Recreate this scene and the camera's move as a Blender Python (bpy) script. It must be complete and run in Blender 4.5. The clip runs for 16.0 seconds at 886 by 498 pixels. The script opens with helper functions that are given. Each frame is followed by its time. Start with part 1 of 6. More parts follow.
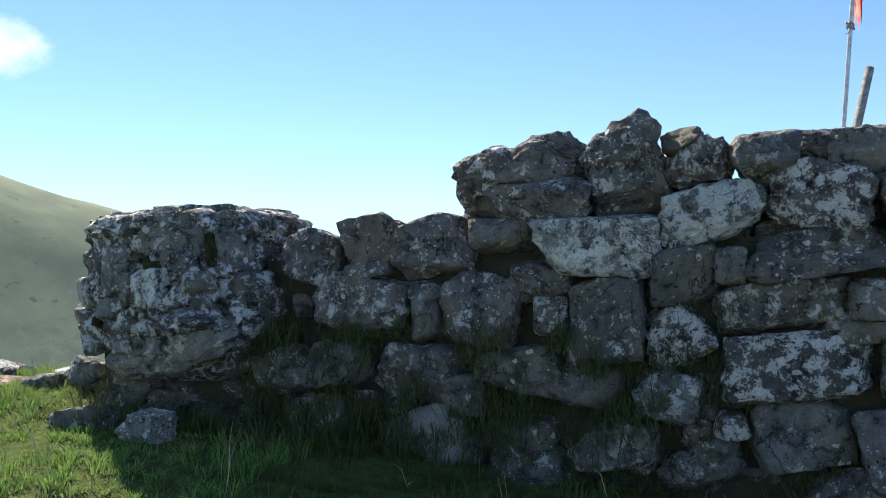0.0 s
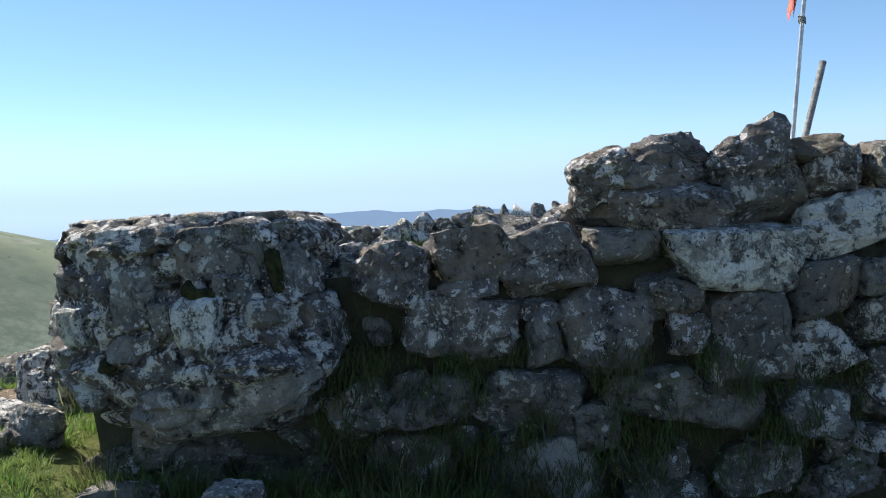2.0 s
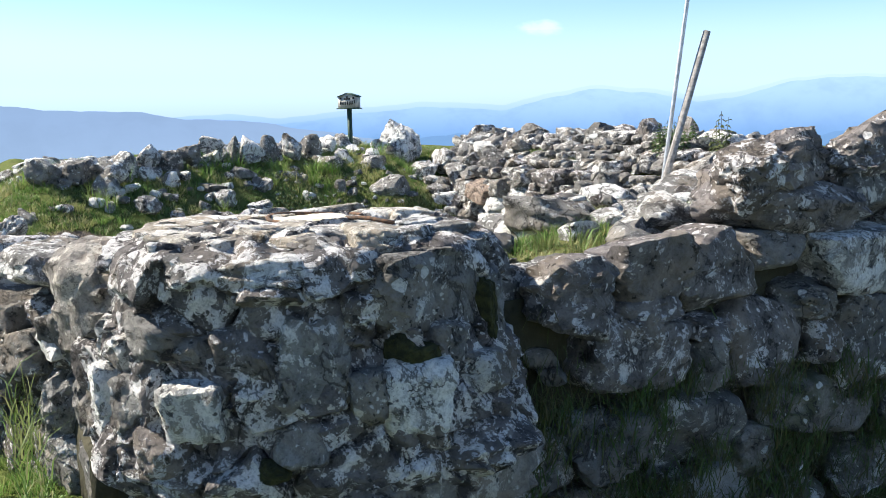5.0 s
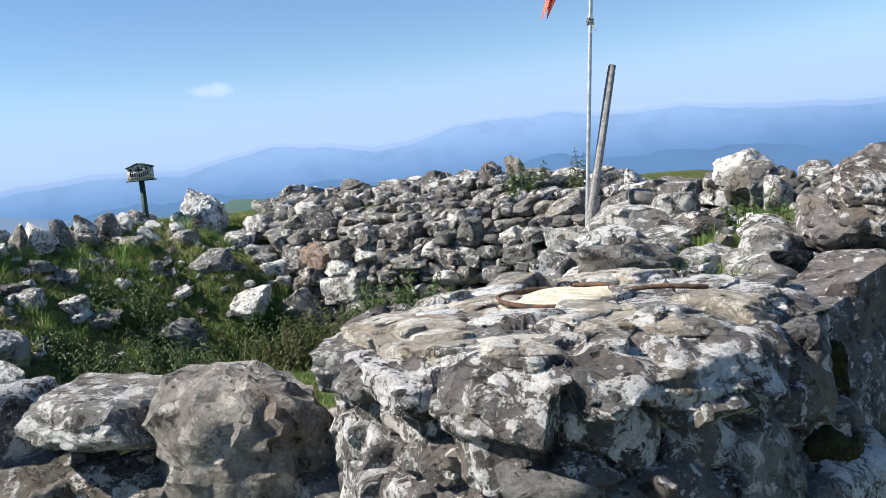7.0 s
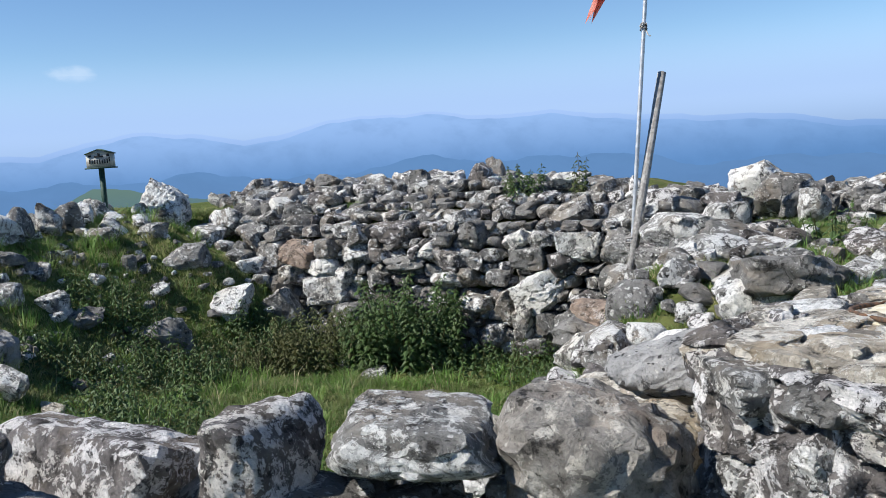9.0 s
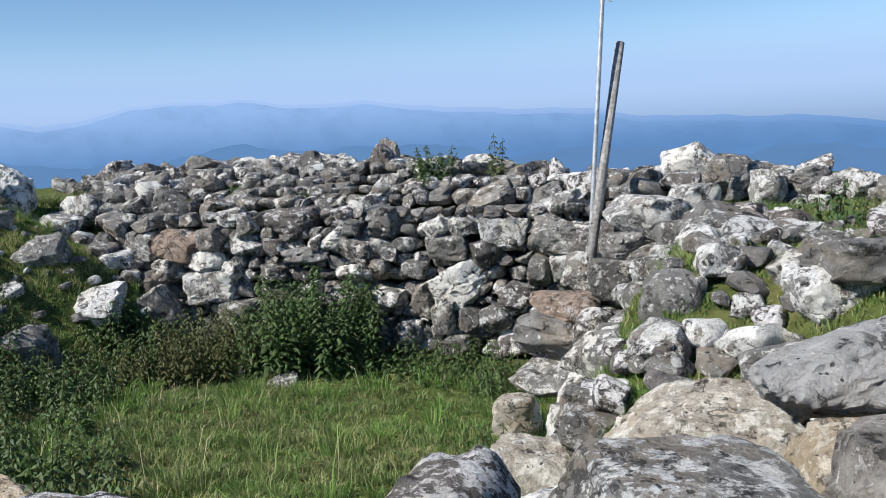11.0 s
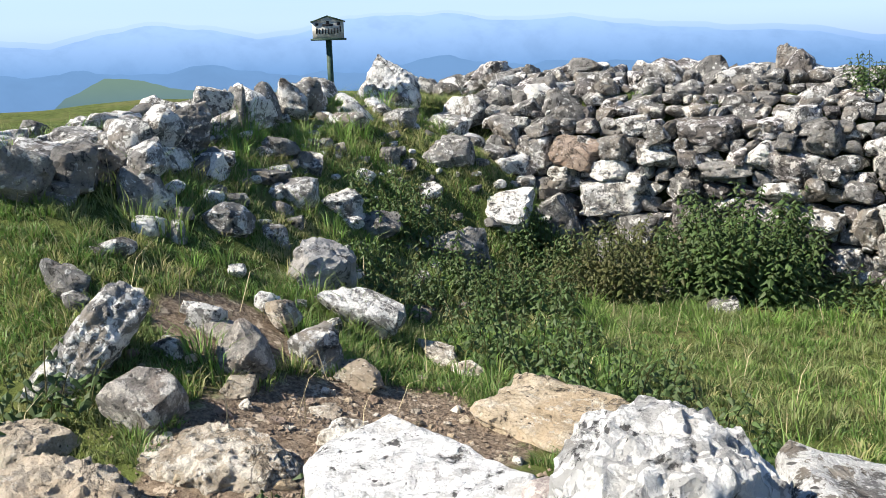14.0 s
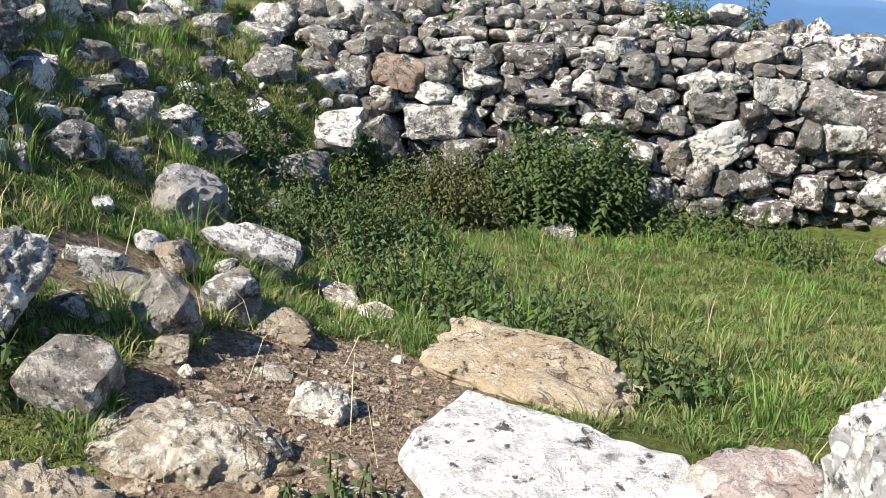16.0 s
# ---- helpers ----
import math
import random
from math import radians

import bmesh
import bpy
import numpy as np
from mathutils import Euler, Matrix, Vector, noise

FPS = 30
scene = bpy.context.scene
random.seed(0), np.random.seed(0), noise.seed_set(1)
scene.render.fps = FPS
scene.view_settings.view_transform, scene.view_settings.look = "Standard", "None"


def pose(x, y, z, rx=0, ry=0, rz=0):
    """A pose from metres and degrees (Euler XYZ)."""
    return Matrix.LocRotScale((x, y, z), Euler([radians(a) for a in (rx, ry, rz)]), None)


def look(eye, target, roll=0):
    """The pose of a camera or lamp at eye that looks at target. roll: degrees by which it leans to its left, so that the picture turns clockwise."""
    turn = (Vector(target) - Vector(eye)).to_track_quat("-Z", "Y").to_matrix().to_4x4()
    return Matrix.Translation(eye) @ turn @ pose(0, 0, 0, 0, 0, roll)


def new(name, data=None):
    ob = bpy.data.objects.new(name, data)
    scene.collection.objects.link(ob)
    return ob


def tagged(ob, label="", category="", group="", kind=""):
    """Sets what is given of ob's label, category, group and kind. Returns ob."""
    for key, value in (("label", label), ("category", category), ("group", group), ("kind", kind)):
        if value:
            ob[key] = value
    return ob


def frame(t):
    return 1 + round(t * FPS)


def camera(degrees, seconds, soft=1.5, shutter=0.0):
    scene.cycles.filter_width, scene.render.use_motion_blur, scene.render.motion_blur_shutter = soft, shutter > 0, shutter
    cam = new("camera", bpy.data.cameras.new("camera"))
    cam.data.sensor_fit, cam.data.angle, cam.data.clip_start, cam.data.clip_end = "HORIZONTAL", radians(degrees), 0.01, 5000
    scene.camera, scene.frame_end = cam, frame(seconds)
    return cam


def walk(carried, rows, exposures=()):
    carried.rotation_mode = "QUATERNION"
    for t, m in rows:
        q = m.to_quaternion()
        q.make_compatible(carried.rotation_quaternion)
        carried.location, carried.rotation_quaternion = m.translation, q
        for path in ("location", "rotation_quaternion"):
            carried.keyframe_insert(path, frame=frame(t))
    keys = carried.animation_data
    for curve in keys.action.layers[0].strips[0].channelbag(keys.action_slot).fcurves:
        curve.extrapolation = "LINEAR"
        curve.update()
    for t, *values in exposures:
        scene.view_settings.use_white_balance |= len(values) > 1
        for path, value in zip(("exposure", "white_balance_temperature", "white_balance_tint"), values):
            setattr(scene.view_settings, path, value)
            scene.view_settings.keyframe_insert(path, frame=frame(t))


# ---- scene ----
cam = camera(52.88, 16.0, soft=0.7)
walk(cam, [
    (0.0, look((4.768, 7.680, 1.022), (-0.852, 5.605, 1.342), -1.32)),
    (0.5, look((4.613, 7.315, 1.208), (-1.202, 5.845, 1.383), -2.43)),
    (1.0, look((4.678, 6.777, 1.302), (-1.237, 5.767, 1.354), -1.44)),
    (1.5, look((4.750, 6.035, 1.490), (-1.242, 5.743, 1.454), 2.09)),
    (2.0, look((4.514, 5.480, 1.448), (-1.485, 5.483, 1.335), -2.91)),
    (2.5, look((4.299, 5.014, 1.521), (-1.698, 4.959, 1.362), -1.42)),
    (3.0, look((4.147, 4.491, 1.512), (-1.836, 4.932, 1.412), 1.70)),
    (3.2, look((4.027, 4.367, 1.561), (-1.906, 5.244, 1.405), 0.21)),
    (5.3, look((2.690, 3.052, 1.921), (-2.455, 6.024, 1.087), -0.29)),
    (5.5, look((2.494, 2.958, 1.893), (-2.629, 5.972, 1.069), -0.18)),
    (6.0, look((2.111, 2.771, 2.079), (-2.927, 5.895, 1.155), -0.97)),
    (6.5, look((1.793, 2.540, 2.028), (-2.958, 6.125, 1.272), -2.40)),
    (7.0, look((1.307, 2.312, 1.987), (-2.636, 6.796, 1.404), -5.93)),
    (7.5, look((1.020, 2.123, 2.049), (-2.579, 6.890, 1.479), -2.89)),
    (8.0, look((0.783, 1.840, 2.090), (-2.680, 6.718, 1.633), -1.49)),
    (8.5, look((0.521, 1.734, 2.069), (-2.830, 6.691, 1.621), -0.75)),
    (9.0, look((0.116, 1.706, 2.095), (-3.130, 6.709, 1.435), -3.60)),
    (9.2, look((0.016, 1.669, 2.098), (-3.229, 6.677, 1.473), -3.92)),
    (11.3, look((-1.215, 2.075, 2.030), (-3.087, 7.719, 1.225), -2.57)),
    (11.5, look((-1.291, 2.090, 2.031), (-3.002, 7.785, 1.226), -2.01)),
    (12.0, look((-1.639, 1.992, 2.025), (-3.087, 7.756, 1.201), 0.73)),
    (12.5, look((-2.001, 1.765, 2.052), (-3.756, 7.431, 1.146), -0.95)),
    (13.0, look((-2.313, 1.607, 2.097), (-4.879, 6.947, 1.145), -2.95)),
    (13.5, look((-2.716, 1.680, 2.018), (-5.839, 6.668, 0.853), -1.99)),
    (14.0, look((-3.030, 1.634, 1.997), (-6.300, 6.494, 0.699), -1.63)),
    (14.5, look((-3.277, 1.351, 1.985), (-5.895, 6.579, 0.635), -0.58)),
    (15.0, look((-3.543, 1.295, 1.889), (-6.032, 6.475, 0.164), 1.27)),
    (15.5, look((-3.776, 1.400, 1.919), (-5.825, 6.639, -0.165), 2.79)),
    (16.0, look((-4.016, 1.555, 2.006), (-5.508, 7.068, 0.167), 3.45)),
], exposures=[(0.0, 1.10, 6560, 8), (1.5, 0.93, 6500, 8), (2.5, 0.86, 6470, 9), (3.2, 0.84, 6400, 10), (5.3, 1.24, 6500, 10), (6.5, 0.86, 6450, 10), (8.0, 0.52, 6020, 10), (9.0, 0.50, 6020, 10), (11.5, 0.44, 6100, 10),
              (12.5, 0.56, 6300, 10), (13.5, 0.84, 6450, 10), (14.5, 1.04, 6550, 10), (15.5, 0.84, 6550, 10), (16.0, 0.94, 6600, 10)])
# PATH END

# ---- light ----
SUN_FROM = Vector((-0.68, -0.73, 0.0)).normalized()
SUN_HIGH = radians(43)
world = bpy.data.worlds.new("sky")
scene.world = world
world.use_nodes = True
wn = world.node_tree.nodes
sky = wn.new("ShaderNodeTexSky")
sky.sky_type = "NISHITA"
sky.sun_disc = False
sky.sun_elevation = SUN_HIGH
sky.sun_rotation = math.atan2(SUN_FROM.x, SUN_FROM.y)
sky.altitude = 1500
sky.air_density, sky.dust_density, sky.ozone_density = 1.0, 0.0, 2.5
clear = wn.new("ShaderNodeHueSaturation")
clear.inputs["Saturation"].default_value, clear.inputs["Value"].default_value = 1.08, 1.04
world.node_tree.links.new(sky.outputs[0], clear.inputs["Color"])
world.node_tree.links.new(clear.outputs[0], wn["Background"].inputs[0])
wn["Background"].inputs[1].default_value = 0.085
sun = new("sun", bpy.data.lights.new("sun", "SUN"))
sun.data.energy, sun.data.angle, sun.data.color = 5.0, radians(0.6), (1.0, 0.93, 0.82)
sun_dir = SUN_FROM * math.cos(SUN_HIGH) + Vector((0, 0, math.sin(SUN_HIGH)))
sun.matrix_world = look(sun_dir * 50, (0, 0, 0))


# ---- materials ----
class Mat:
    """A node material, with short ways to add nodes."""

    def __init__(self, name):
        self.m = bpy.data.materials.new(name)
        self.m.use_nodes = True
        self.t = self.m.node_tree
        self.bsdf = self.t.nodes["Principled BSDF"]
        self.bsdf.inputs["Roughness"].default_value = 0.9
        self.bsdf.inputs["Specular IOR Level"].default_value = 0.25
        self.geo = self.t.nodes.new("ShaderNodeNewGeometry")
        self.pos = self.geo.outputs["Position"]

    def link(self, a, b):
        self.t.links.new(a, b)

    def noise(self, scale, detail=4, rough=0.55, vec=None, dist=0.0):
        n = self.t.nodes.new("ShaderNodeTexNoise")
        n.inputs["Scale"].default_value = scale
        n.inputs["Detail"].default_value = detail
        n.inputs["Roughness"].default_value = rough
        n.inputs["Distortion"].default_value = dist
        self.link(vec or self.pos, n.inputs["Vector"])
        return n.outputs["Fac"]

    def cells(self, scale, vec=None, feature="F1"):
        n = self.t.nodes.new("ShaderNodeTexVoronoi")
        n.feature = feature
        n.inputs["Scale"].default_value = scale
        self.link(vec or self.pos, n.inputs["Vector"])
        return n

    def math(self, op, a, b=0.0, c=0.0):
        n = self.t.nodes.new("ShaderNodeMath")
        n.operation = op
        for i, v in enumerate((a, b, c)):
            if isinstance(v, (int, float)):
                n.inputs[i].default_value = v
            else:
                self.link(v, n.inputs[i])
        return n.outputs[0]

    def step(self, v, lo, hi):
        n = self.t.nodes.new("ShaderNodeMapRange")
        n.interpolation_type = "SMOOTHSTEP"
        for k, w in (("Value", v), ("From Min", lo), ("From Max", hi)):
            if isinstance(w, (int, float)):
                n.inputs[k].default_value = w
            else:
                self.link(w, n.inputs[k])
        return n.outputs[0]

    def mix(self, f, a, b):
        n = self.t.nodes.new("ShaderNodeMix")
        n.data_type = "RGBA"
        for k, v in ((0, f), (6, a), (7, b)):
            if isinstance(v, (int, float)):
                n.inputs[k].default_value = v
            elif isinstance(v, tuple):
                n.inputs[k].default_value = (*v, 1)
            else:
                self.link(v, n.inputs[k])
        return n.outputs[2]

    def random(self):
        return self.t.nodes.new("ShaderNodeObjectInfo").outputs["Random"]

    def color(self, c):
        if isinstance(c, tuple):
            self.bsdf.inputs["Base Color"].default_value = (*c, 1)
        else:
            self.link(c, self.bsdf.inputs["Base Color"])

    def bump(self, h, strength=0.5, distance=0.01):
        n = self.t.nodes.new("ShaderNodeBump")
        n.inputs["Strength"].default_value = strength
        n.inputs["Distance"].default_value = distance
        self.link(h, n.inputs["Height"])
        self.link(n.outputs[0], self.bsdf.inputs["Normal"])


def limestone(name, dark, light, cover, lichen=(0.76, 0.75, 0.71), warm=(0.34, 0.27, 0.19), warmth=0.35, black=0.62, cracks=0.8, discs=0.5, holes=0.55, mosaic=0.0):
    """Weathered limestone: pitted grey rock, warm stains, grainy pale crusts, round lichens, black crust, and creases
    and hollows painted dark as shade. cover: 0 to 1, how much lichen.
    """
    q = Mat(name)
    rnd = q.random()
    warp = q.t.nodes.new("ShaderNodeVectorMath")
    warp.operation = "MULTIPLY_ADD"
    nz = q.t.nodes.new("ShaderNodeTexNoise")
    nz.inputs["Scale"].default_value, nz.inputs["Detail"].default_value = 14, 5
    q.link(q.pos, nz.inputs["Vector"])
    q.link(nz.outputs["Color"], warp.inputs[0])
    warp.inputs[1].default_value = (0.06, 0.06, 0.06)
    q.link(q.pos, warp.inputs[2])
    w = warp.outputs[0]
    big, mid, fine = q.noise(2.7, 3, 0.5), q.noise(10.5, 9, 0.70, dist=0.3), q.noise(75, 5, 0.75)
    c = q.mix(q.step(mid, 0.36, 0.64), dark, light)
    c = q.mix(q.math("MULTIPLY", rnd, 0.25), c, tuple(1.2 * v for v in light))
    c = q.mix(q.math("MULTIPLY", q.step(fine, 0.50, 0.64), 0.45), c, tuple(0.45 * v for v in dark))
    other = q.math("FRACT", q.math("MULTIPLY", rnd, 7.31))
    c = q.mix(q.math("MULTIPLY", q.step(other, 0.35, 1.0), 0.42), c, tuple(0.7 * v for v in dark))
    c = q.mix(q.math("MULTIPLY", q.step(q.noise(3.1, 5, 0.6, dist=0.6), 0.48, 0.64), warmth), c, warm)
    # a grainy crust whose amount differs from stone to stone
    f = q.math("ADD", q.math("MULTIPLY", q.noise(11.5, 10, 0.76, vec=w), 0.66), q.math("ADD", q.math("MULTIPLY", mid, 0.16), q.math("MULTIPLY", fine, 0.18)))
    lim = q.math("MULTIPLY_ADD", rnd, 0.08, 0.520 - 0.11 * cover)
    patch = q.step(f, lim, q.math("ADD", lim, 0.014))
    # round lichens of differing size
    size = q.math("MULTIPLY_ADD", q.noise(4.3, 2), 0.50, -0.13 + 0.05 * cover)
    d = q.math("SUBTRACT", q.cells(10.5, w).outputs["Distance"], size)
    spots = q.math("MULTIPLY", q.math("SUBTRACT", 1.0, q.step(d, 0.0, 0.035)), q.step(q.noise(2.3, 2), 0.55 - 0.12 * discs, 0.58 - 0.12 * discs))
    specks = q.math("SUBTRACT", 1.0, q.step(q.cells(34, w).outputs["Distance"], 0.20, 0.27))
    specks = q.math("MULTIPLY", specks, q.step(q.noise(5, 4, 0.65), 0.53 - 0.05 * cover, 0.57))
    pale = q.math("MAXIMUM", patch, q.math("MAXIMUM", spots, q.math("MULTIPLY", specks, 0.75)))
    pale_c = q.mix(q.step(fine, 0.44, 0.62), lichen, tuple(0.66 * v for v in lichen))
    pale_c = q.mix(q.math("MULTIPLY", q.step(big, 0.5, 0.62), 0.35), pale_c, tuple(v * k for v, k in zip(lichen, (0.84, 0.78, 0.66))))
    c = q.mix(q.math("MULTIPLY", pale, 0.94), c, pale_c)
    deep = None
    if mosaic:
        # lichens that have grown together, each with its own tone, and a few deep round holes, painted dark inside
        for scale, share in ((19, 0.42), (38, 0.50)):
            tone = q.math("MULTIPLY", q.cells(scale, w).outputs["Color"], 1.0)
            rim = q.math("SUBTRACT", 1.0, q.step(q.cells(scale, w).outputs["Distance"], 0.50, 0.56))
            c = q.mix(q.math("MULTIPLY", q.math("MULTIPLY", q.step(tone, share, share + 0.03), rim), 0.92 * mosaic), c, lichen)
            c = q.mix(q.math("MULTIPLY", q.math("SUBTRACT", 1.0, q.step(tone, share - 0.20, share - 0.16)), 0.7 * mosaic), c, light)
        deep = q.math("SUBTRACT", 1.0, q.step(q.cells(4.6, w).outputs["Distance"], 0.075, 0.10))
    # patches of black crust, and shade painted into hollows, pits and creases
    hollow = q.math("SUBTRACT", 1.0, q.step(mid, 0.345, 0.40))
    crust = q.step(q.noise(16, 8, 0.72, vec=w), black, black + 0.03)
    pits = q.math("SUBTRACT", 1.0, q.step(q.cells(24, w).outputs["Distance"], 0.14, 0.20))
    pits = q.math("MULTIPLY", pits, q.step(q.noise(5, 2), holes, holes + 0.04))
    seam = q.math("ABSOLUTE", q.math("SUBTRACT", q.noise(3.6, 6, 0.62, dist=0.5), 0.5))
    crack = q.math("MULTIPLY", q.math("SUBTRACT", 1.0, q.step(seam, 0.004, 0.016)), q.step(q.noise(2.9, 2), 0.47, 0.52))
    crust_shade = q.math("MAXIMUM", q.math("MAXIMUM", hollow, crust), q.math("MAXIMUM", pits, q.math("MULTIPLY", crack, cracks)))
    if deep is not None:
        crust_shade = q.math("MAXIMUM", crust_shade, deep)
    c = q.mix(q.math("MULTIPLY", crust_shade, 0.85), c, (0.030, 0.027, 0.025))
    q.color(c)
    q.bsdf.inputs["Roughness"].default_value = 0.95
    h = q.math("ADD", q.math("MULTIPLY", mid, 1.3), q.math("ADD", q.math("MULTIPLY", fine, 0.13), q.math("MULTIPLY", pale, 0.05)))
    h = q.math("SUBTRACT", h, q.math("MULTIPLY", crust_shade, 0.20))
    q.bump(h, 1.0, 0.042)
    return q.m


GREY = limestone("grey_limestone", (0.105, 0.100, 0.093), (0.27, 0.26, 0.243), 0.12, lichen=(0.70, 0.685, 0.65), discs=0.5)
PALE = limestone("lichened_limestone", (0.110, 0.105, 0.098), (0.32, 0.309, 0.288), 0.42, lichen=(0.78, 0.765, 0.73), discs=0.6)
HEAVY = limestone("thickly_lichened_limestone", (0.070, 0.063, 0.060), (0.225, 0.205, 0.195), 0.46, lichen=(0.84, 0.81, 0.785), warm=(0.25, 0.21, 0.16), black=0.585, discs=1.2)
WHITE = limestone("white_crusted_limestone", (0.16, 0.154, 0.145), (0.42, 0.405, 0.38), 0.85, lichen=(0.86, 0.845, 0.81), black=0.60)
CRUST = limestone("thick_white_crust", (0.30, 0.295, 0.285), (0.52, 0.51, 0.49), 0.75, lichen=(0.88, 0.865, 0.835), warm=(0.46, 0.41, 0.34), black=0.60, cracks=0.15, discs=1.0, holes=0.54, mosaic=0.85)
SPECKED = limestone("specked_grey_limestone", (0.086, 0.077, 0.073), (0.26, 0.236, 0.224), 0.20, lichen=(0.82, 0.79, 0.77), black=0.60, discs=1.1)
MOSSY = limestone("mossy_limestone", (0.098, 0.088, 0.074), (0.29, 0.265, 0.235), 0.0, lichen=(0.60, 0.60, 0.56), warm=(0.07, 0.08, 0.03), warmth=0.8, discs=0.4)
BLUISH = limestone("clean_grey_limestone", (0.28, 0.276, 0.268), (0.44, 0.432, 0.418), -0.7, warmth=0.15, black=0.70, discs=-1.0)
BROWN = limestone("brownish_grey_limestone", (0.16, 0.145, 0.128), (0.40, 0.37, 0.33), 0.12, lichen=(0.68, 0.64, 0.58), warm=(0.31, 0.23, 0.17), warmth=0.5, black=0.60, cracks=0.4, discs=0.3)
TAN = limestone("tan_bedrock", (0.40, 0.32, 0.215), (0.62, 0.52, 0.385), 0.2, lichen=(0.74, 0.66, 0.53), warm=(0.47, 0.34, 0.20), warmth=0.5, black=0.66, discs=-0.5)
RUSTY = limestone("rusty_limestone", (0.21, 0.16, 0.125), (0.43, 0.335, 0.265), 0.0, lichen=(0.66, 0.60, 0.55), warm=(0.33, 0.22, 0.15), warmth=0.6, black=0.64, discs=-0.5)
BUFF = limestone("buff_bedrock", (0.33, 0.275, 0.205), (0.56, 0.485, 0.385), 0.25, lichen=(0.74, 0.68, 0.58), warm=(0.40, 0.30, 0.20), warmth=0.4, black=0.63, discs=-0.3)
PINK = limestone("pinkish_limestone", (0.40, 0.325, 0.29), (0.62, 0.53, 0.49), 0.45, lichen=(0.84, 0.77, 0.73), warm=(0.52, 0.37, 0.32), warmth=0.5, black=0.64, cracks=0.3)
CREAMY = limestone("creamy_limestone", (0.28, 0.245, 0.195), (0.54, 0.485, 0.40), 0.55, lichen=(0.82, 0.775, 0.69), warm=(0.43, 0.33, 0.21), warmth=0.45, black=0.62)

# dark filler behind the wall stones, coloured so their gaps look shaded
q = Mat("dark_gap_core")
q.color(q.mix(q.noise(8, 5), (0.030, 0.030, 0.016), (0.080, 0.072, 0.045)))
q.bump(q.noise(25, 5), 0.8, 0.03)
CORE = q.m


def ground_material():
    q = Mat("turf_and_earth")
    n1, n2, n3 = q.noise(1.3, 5, 0.6), q.noise(14, 6, 0.65), q.noise(45, 6, 0.75)
    turf = q.mix(q.step(n2, 0.3, 0.7), (0.065, 0.085, 0.024), (0.125, 0.155, 0.045))
    turf = q.mix(q.math("MULTIPLY", q.step(n1, 0.45, 0.7), 0.5), turf, (0.21, 0.18, 0.085))
    soil = q.mix(q.step(n3, 0.35, 0.65), (0.115, 0.083, 0.060), (0.31, 0.245, 0.18))
    soil = q.mix(q.step(n2, 0.56, 0.62), soil, (0.52, 0.43, 0.33))
    sep = q.t.nodes.new("ShaderNodeSeparateXYZ")
    q.link(q.pos, sep.inputs[0])
    # the trodden entrance, an uneven oval of bare earth, and a second bare patch outside the corner
    def oval(cx, cy, rx, ry):
        a = q.math("POWER", q.math("DIVIDE", q.math("SUBTRACT", sep.outputs[0], cx), rx), 2)
        b = q.math("POWER", q.math("DIVIDE", q.math("SUBTRACT", sep.outputs[1], cy), ry), 2)
        d = q.math("ADD", q.math("ADD", a, b), q.math("MULTIPLY", q.math("SUBTRACT", n2, 0.5), 1.1))
        return q.math("SUBTRACT", 1.0, q.step(d, 0.75, 1.15))
    bare = q.math("MAXIMUM", oval(-5.05, 4.0, 0.62, 0.85), oval(-5.2, 3.35, 0.25, 0.2))
    bare = q.math("MAXIMUM", bare, oval(-6.0, 4.3, 0.34, 0.36))
    bare = q.math("MAXIMUM", bare, oval(-1.2, 5.0, 0.5, 0.45))
    bare = q.math("MAXIMUM", bare, oval(-1.7, 2.5, 0.55, 0.35))
    bare = q.math("MAXIMUM", bare, oval(0.15, 2.75, 0.5, 0.32))
    c = q.mix(bare, turf, soil)
    # far slopes: pasture with scrub, its colours greyed to imitate haze
    far = q.math("POWER", q.math("ADD", q.math("POWER", sep.outputs[0], 2), q.math("POWER", sep.outputs[1], 2)), 0.5)
    meadow = q.mix(q.step(q.noise(0.012, 6, 0.6), 0.35, 0.65), (0.155, 0.185, 0.135), (0.25, 0.28, 0.185))
    meadow = q.mix(q.step(q.noise(0.05, 5, 0.65), 0.60, 0.66), meadow, (0.12, 0.15, 0.10))
    meadow = q.mix(q.math("MULTIPLY", q.step(q.noise(0.02, 7, 0.7), 0.55, 0.7), 0.6), meadow, (0.31, 0.31, 0.26))
    wood = q.mix(q.step(q.noise(0.08, 6, 0.7), 0.4, 0.6), (0.13, 0.16, 0.13), (0.23, 0.27, 0.20))
    meadow = q.mix(q.math("SUBTRACT", 1.0, q.step(q.math("ADD", sep.outputs[2], q.math("MULTIPLY", q.noise(0.02, 5), 60)), -30, 40)), meadow, wood)
    c = q.mix(q.step(far, 14, 40), c, meadow)
    q.color(c)
    q.bsdf.inputs["Roughness"].default_value = 1.0
    q.bsdf.inputs["Specular IOR Level"].default_value = 0.05
    q.bump(q.math("ADD", n2, q.math("MULTIPLY", n3, 0.4)), 1.0, 0.04)
    return q.m


TURF = ground_material()


